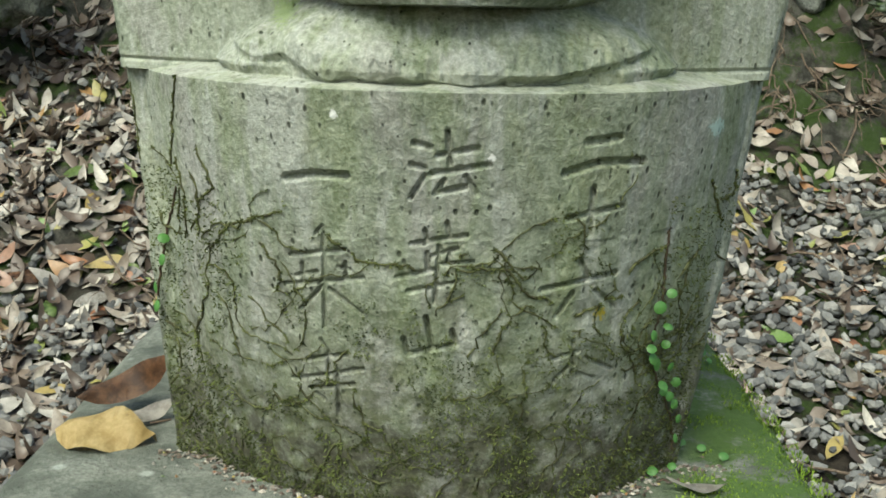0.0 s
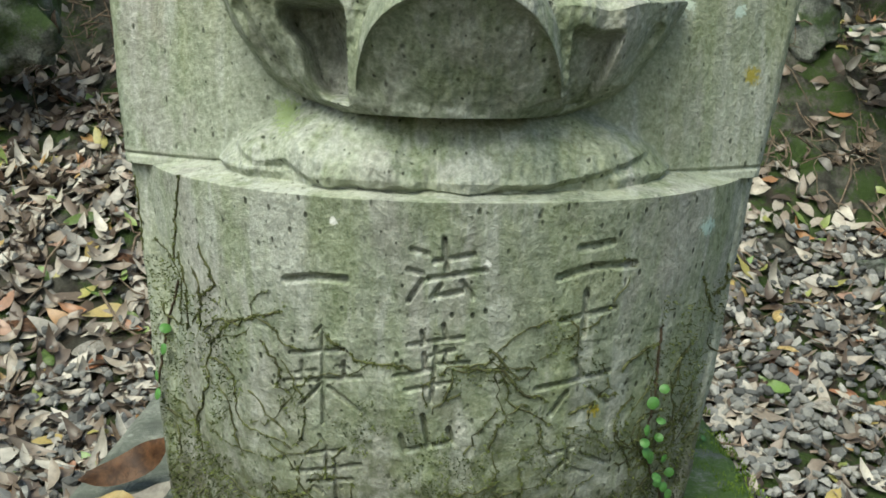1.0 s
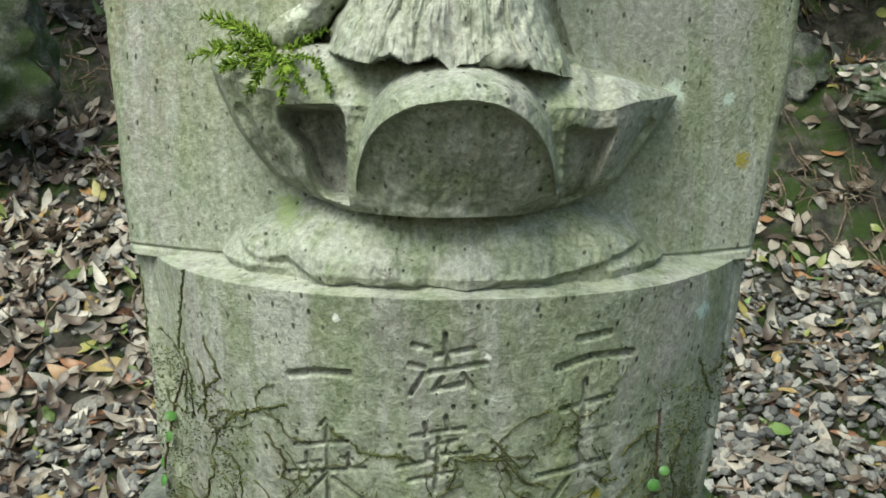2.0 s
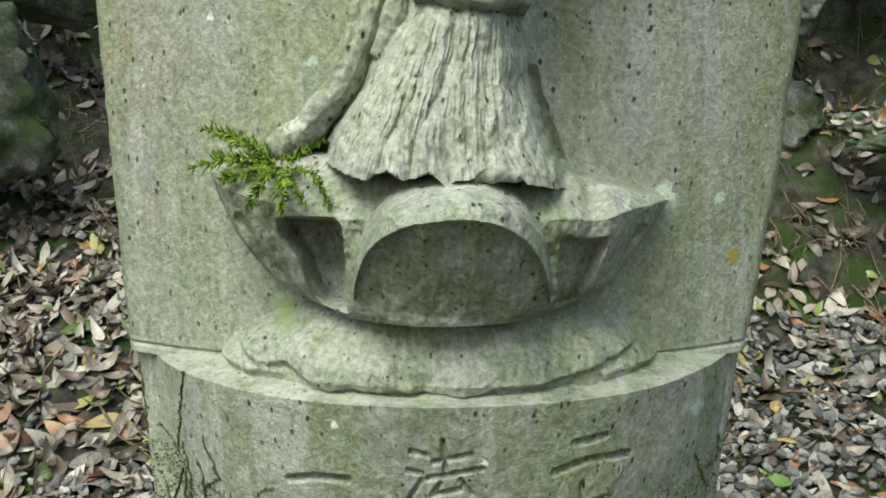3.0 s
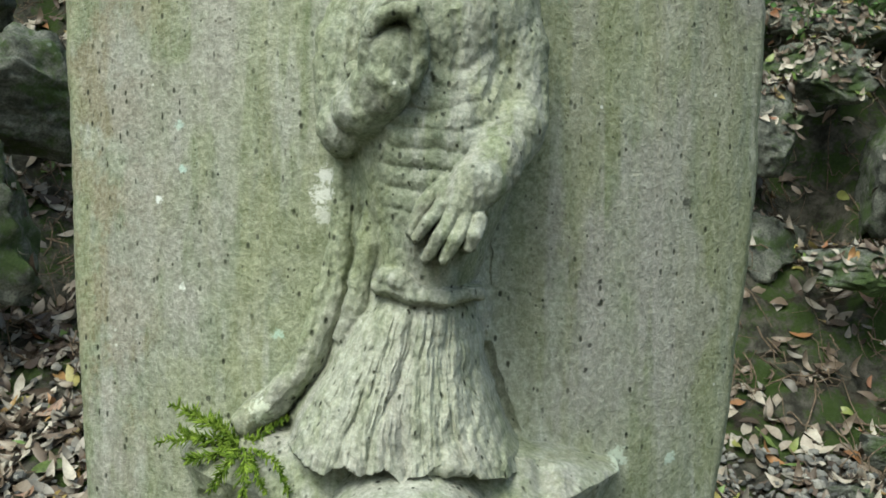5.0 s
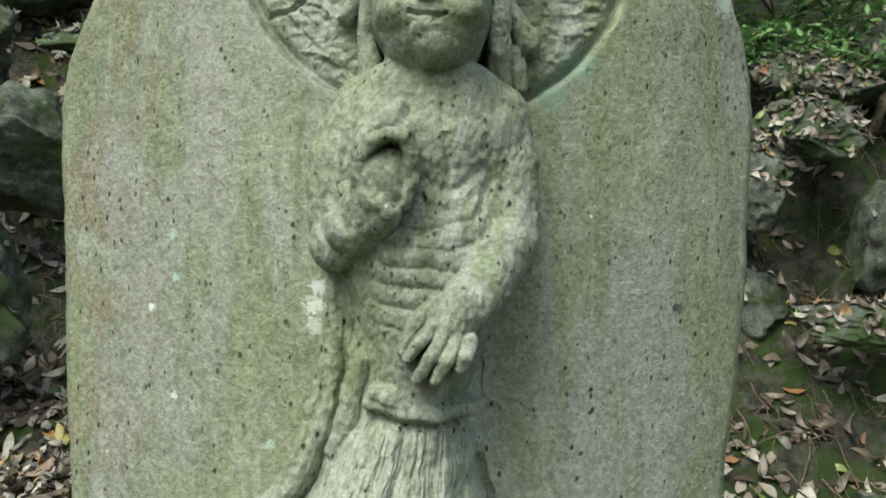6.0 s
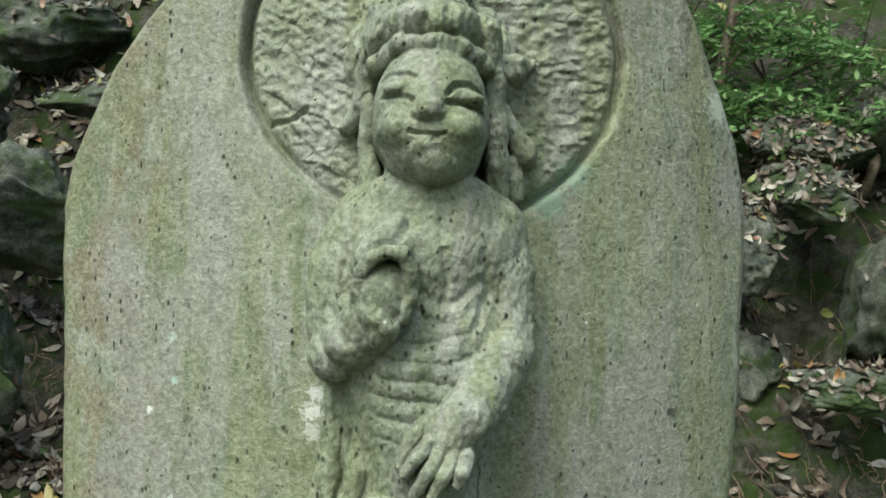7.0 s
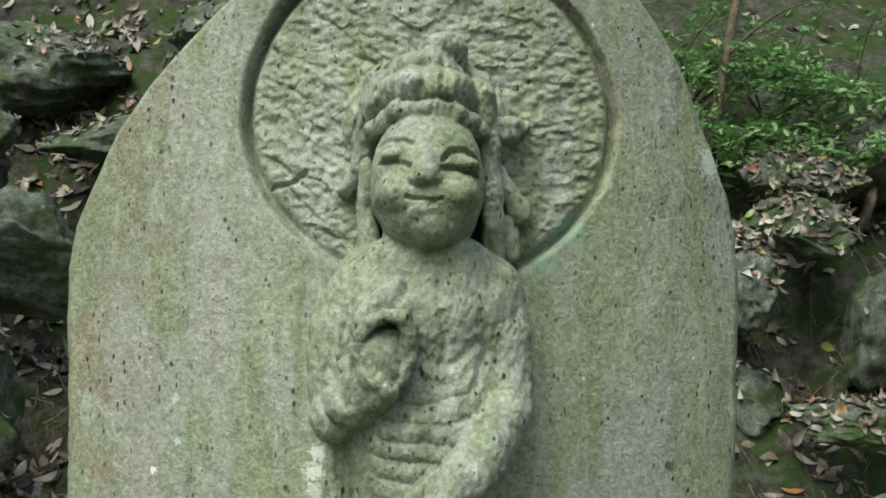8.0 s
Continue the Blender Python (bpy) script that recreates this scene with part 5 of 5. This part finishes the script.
def build_creeper(name_label, path, spots, seed):
    rnd = random.Random(seed)
    top = new("creeping_fern")
    top.matrix_basis = Matrix.Translation(on_stone(*path[-1]))
    tagged(top, name_label, "creeping fern", "creeping ferns on the stele")
    pts = []
    for (ax, az), (bx_, bz) in zip(path, path[1:]):
        for t in np.linspace(0, 1, 10, endpoint=False):
            pts.append(tuple(on_stone(ax + (bx_ - ax) * t + rnd.gauss(0, .0006), az + (bz - az) * t, .0006)))
    v, q = tube(pts, .0009, 5)
    part("stem", mesh_of("stem", v, q), STEM, top)
    for x, z, r in spots:
        o = on_stone(x, z, .004 + rnd.uniform(0, .004))
        lv, lq = round_leaf(r)
        nrm = Vector((rnd.gauss(x * 3, .6), -1, rnd.gauss(.5, .5))).normalized()
        m = np.array((nrm.to_track_quat("Z", "Y").to_matrix()))
        bm = bmesh.new()
        bv = [bm.verts.new(o + Vector(m @ c)) for c in lv]
        for f in lq:
            bm.faces.new([bv[i] for i in dict.fromkeys(f)])
        for f in bm.faces:
            f.smooth = True
        part("leaf", bm, FERNLEAF, top)


build_rootlets()
build_moss_blades()
rl = random.Random(8)
build_creeper("creeping fern with small round green leaves on the stone base", [(.1319, 1.001), (.1322, .977), (.1326, .9515), (.1281, .930), (.1337, .904), (.1525, .862), (.1565, .836)],
              [(x, z, rl.uniform(.0030, .0044)) for x, z in ((.137, .960), (.130, .952), (.137, .938), (.1277, .934), (.1375, .925), (.1268, .9257), (.1327, .9126), (.1445, .906), (.139, .896), (.151, .8915), (.147, .883), (.1513, .876), (.157, .862), (.129, .918), (.141, .889), (.155, .850))], 2)
build_creeper("creeping fern with few round green leaves on the stone edge", [(-.1662, 1.012), (-.1797, .981), (-.1838, .9616), (-.1911, .9285)],
              [(-.1815, .974, .0042), (-.1830, .960, .0042), (-.1890, .940, .0042), (-.1895, .9266, .0044)], 4)


def build_sprouts():
    rnd = random.Random(31)
    for x, y in ((-.071, .012), (-.022, .003), (.0765, .004), (.080, .008), (.168, .080), (.1535, .040), (.139, .032), (.226, .276), (.228, .254), (.192, .058), (.180, .071)):
        bm = bmesh.new()
        lv, lq = round_leaf(rnd.uniform(.0030, .0045))
        nrm = Vector((rnd.gauss(0, .3), -.75, 1)).normalized()
        m = np.array(nrm.to_track_quat("Z", "Y").to_matrix())
        o = Vector((x, y, .826 + .005))
        bv = [bm.verts.new(o + Vector(m @ c)) for c in lv]
        for f in lq:
            bm.faces.new([bv[i] for i in dict.fromkeys(f)])
        st = [bm.verts.new((x + dx_, y + .001, .8255 + h)) for dx_, h in ((-.0005, 0), (.0005, 0), (.0005, .006), (-.0005, .006))]
        bm.faces.new(st)
        ob = part("sprout", bm, FERNLEAF)
        tagged(ob, "tiny round green fern leaf sprouting at the foot of the stele", "sprout", "sprouts on the plinth")


build_sprouts()


def build_moss_tuft():
    """Feathery moss on the tip of the lotus."""
    rnd = random.Random(6)
    top = new("moss_tuft")
    top.matrix_basis = pose(-.108, -.03, 1.203)
    tagged(top, "bright green feathery moss tuft growing on the lotus", "moss")
    fronds = [((-.100, 1.206), (-.128, 1.230), .006), ((-.104, 1.206), (-.134, 1.214), .006), ((-.092, 1.204), (-.088, 1.182), .005),
              ((-.100, 1.206), (-.136, 1.236), .010), ((-.102, 1.206), (-.143, 1.208), .009), ((-.100, 1.204), (-.112, 1.186), .010), ((-.096, 1.204), (-.098, 1.178), .009),
              ((-.090, 1.204), (-.078, 1.186), .006), ((-.096, 1.208), (-.084, 1.222), .006), ((-.104, 1.205), (-.126, 1.196), .009), ((-.100, 1.207), (-.120, 1.224), .009)]
    fronds = [((p[0] + .009, p[1] + .005), (-.086 + (q_[0] + .100) * 1.3, 1.2125 + (q_[1] - 1.206) * .78), w_) for p, q_, w_ in fronds]
    for (ax, az), (bx_, bz), width in fronds:
        pieces = []
        n = 26
        a = on_stone(ax, az, .004)
        b = Vector((bx_, min(front_y(bx_, bz), a.y + .03) - .010, bz))
        sway = rnd.uniform(-.005, .005)
        line = [a.lerp(b, t) + Vector((sway * math.sin(math.pi * t) + rnd.gauss(0, .0006), -.006 * math.sin(math.pi * t), sway * math.sin(4 * t) + rnd.gauss(0, .0006) - .004 * t * t)) for t in np.linspace(0, 1, n)]
        pieces.append(tube([tuple(p) for p in line], np.linspace(.0009, .0004, n), 4))
        d = (b - a).normalized()
        side = d.cross(Vector((0, -1, 0))).normalized()
        for k, p in enumerate(line):
            w = width * .8 * math.sin(math.pi * (0.12 + .83 * k / n)) ** .7 * rnd.uniform(.5, 1.2)
            for s in (-1, 1):
                for _ in range(3):
                    tip = p + side * s * w * rnd.uniform(.25, .75) + d * w * rnd.uniform(.2, 1.0) + Vector((0, rnd.gauss(-.001, .003), rnd.gauss(0, .001)))
                    mid_ = p.lerp(tip, .55) + Vector((0, -.0012, 0))
                    pieces.append(tube([tuple(p), tuple(mid_), tuple(tip)], [.0003, .0005, .0001], 4))
        v, q = joined(pieces)
        part("frond", mesh_of("frond", v, q), MOSS, top)


build_moss_tuft()


def build_leaf(name, label, m, length, wide, curl, fold, wave, material):
    v, q = leaf_shape(12, wide, curl, fold, wave)
    v = (v - np.array([.5, 0, 0])) * length
    bm = bmesh.new()
    bv = [bm.verts.new(c) for c in v]
    for f in q:
        bm.faces.new([bv[i] for i in f])
    for f in bm.faces:
        f.smooth = True
    bmesh.ops.solidify(bm, geom=bm.faces[:], thickness=0.0006)
    ob = new(name)
    ob.matrix_basis = m
    tagged(ob, label, "leaf", "fallen leaves on the plinth")
    part("blade", bm, material, ob).matrix_parent_inverse = Matrix()
    sv, sq = tube([(length * .46, 0, .001), (length * .56, .001, .002), (length * .66, .004, .001)], [.0009, .0008, .0007], 5)
    part("stalk", mesh_of("stalk", sv, sq), STEM, ob).matrix_parent_inverse = Matrix()
    return ob


build_leaf("fallen_leaf", "curled ochre-yellow dead leaf lying on the plinth", pose(-.230, .064, .842, 24, 2, 4), .068, .66, -.40, -.30, .085, OCHRE)
build_leaf("fallen_leaf", "russet brown curled leaf leaning against the stele base", pose(-.228, .128, .849, 52, -26, 12), .074, .36, .45, -.30, .05, RUSSET)
build_leaf("fallen_leaf", "bleached grey dead leaf lying on the plinth", pose(-.210, .106, .834, 22, -10, 36), .040, .44, .3, -.25, .03, GREYLEAF)
build_leaf("fallen_leaf", "pale bleached leaf lying on the mossy plinth", pose(.163, .012, .831, 4, -4, 176), .038, .36, .2, -.2, .02, GREYLEAF)


def build_crumbs():
    """Soil crumbs and leaf scraps along the foot of the stele."""
    rnd = random.Random(51)
    pieces = []
    for _ in range(900):
        a = rnd.uniform(-1, 1)
        x = a * .19
        y = front_y(max(-.175, min(.155, x)), .83) - abs(rnd.gauss(0, .010)) if rnd.random() < .7 else rnd.uniform(-.10, .35)
        if not (-.27 < x < .24):
            continue
        n = 5
        r = rnd.uniform(.0006, .0022)
        c = np.array([[math.cos(t) * r * rnd.uniform(.6, 1.5), math.sin(t) * r * rnd.uniform(.5, 1.2), rnd.uniform(0, r)] for t in np.linspace(0, 6.283, n)[:-1]])
        v = np.concatenate([c, c * .4 + np.array([[0, 0, r * .9]])]) + np.array([x, y, .826])
        q = np.array([(0, 1, 5, 4), (1, 2, 6, 5), (2, 3, 7, 6), (3, 0, 4, 7), (4, 5, 6, 7)])
        pieces.append((v, q))
    v, q = joined(pieces)
    ob = part("soil_crumbs", mesh_of("soil_crumbs", v, q, False), LITTER)
    tagged(ob, "brown soil crumbs and leaf scraps at the foot of the stele", "debris", kind="stuff")


build_crumbs()

GREENLEAF = plain_material("green_leaf", (0.09, 0.15, 0.035), (0.17, 0.24, 0.07), 60, 0.4, 0.5, 0.0005)
for lx, ly, turn, ln, mat_, text in ((-1.06, 2.33, 25, .11, GREENLEAF, "fresh green fallen leaf lying on the leaf litter"), (-1.05, 2.22, 70, .06, GREYLEAF, "bleached white fallen leaf on the leaf litter"),
                                     (-1.12, 2.03, 160, .10, RUSSET, "russet brown fallen leaf on the leaf litter"), (-.93, 2.00, 20, .10, GREYLEAF, "bleached broad fallen leaf on the leaf litter"),
                                     (-.90, 2.22, -30, .08, RUSSET, "reddish brown fallen leaf on the leaf litter"), (-1.03, 1.96, 120, .07, GREENLEAF, "olive green fallen leaf on the leaf litter"),
                                     (1.04, 2.73, 10, .09, OCHRE, "yellow ochre fallen leaf on the leaf litter"), (.80, 2.02, 30, .10, GREYLEAF, "bleached white fallen leaf on the gravel"),
                                     (.96, 2.24, -15, .06, OCHRE, "amber fallen leaf lying on the gravel"), (1.10, 2.88, 60, .08, GREYLEAF, "pale bleached fallen leaf on the bank"),
                                     (1.00, 2.06, 170, .09, GREYLEAF, "bleached white fallen leaf on the gravel"), (.98, 2.42, 130, .08, OCHRE, "yellow ochre fallen leaf on the gravel")):
    slope = slope_at(np.array(lx), np.array(ly))
    lift = pose(lx, ly, float(ground_z(lx, ly)) + .040) @ Vector(slope).to_track_quat("Z", "Y").to_matrix().to_4x4() @ pose(0, 0, 0, 6, 5, turn)
    tagged(build_leaf("fallen_leaf", text, lift, ln, .46, -.28, -.25, .03, mat_), group="fallen leaves on the ground")
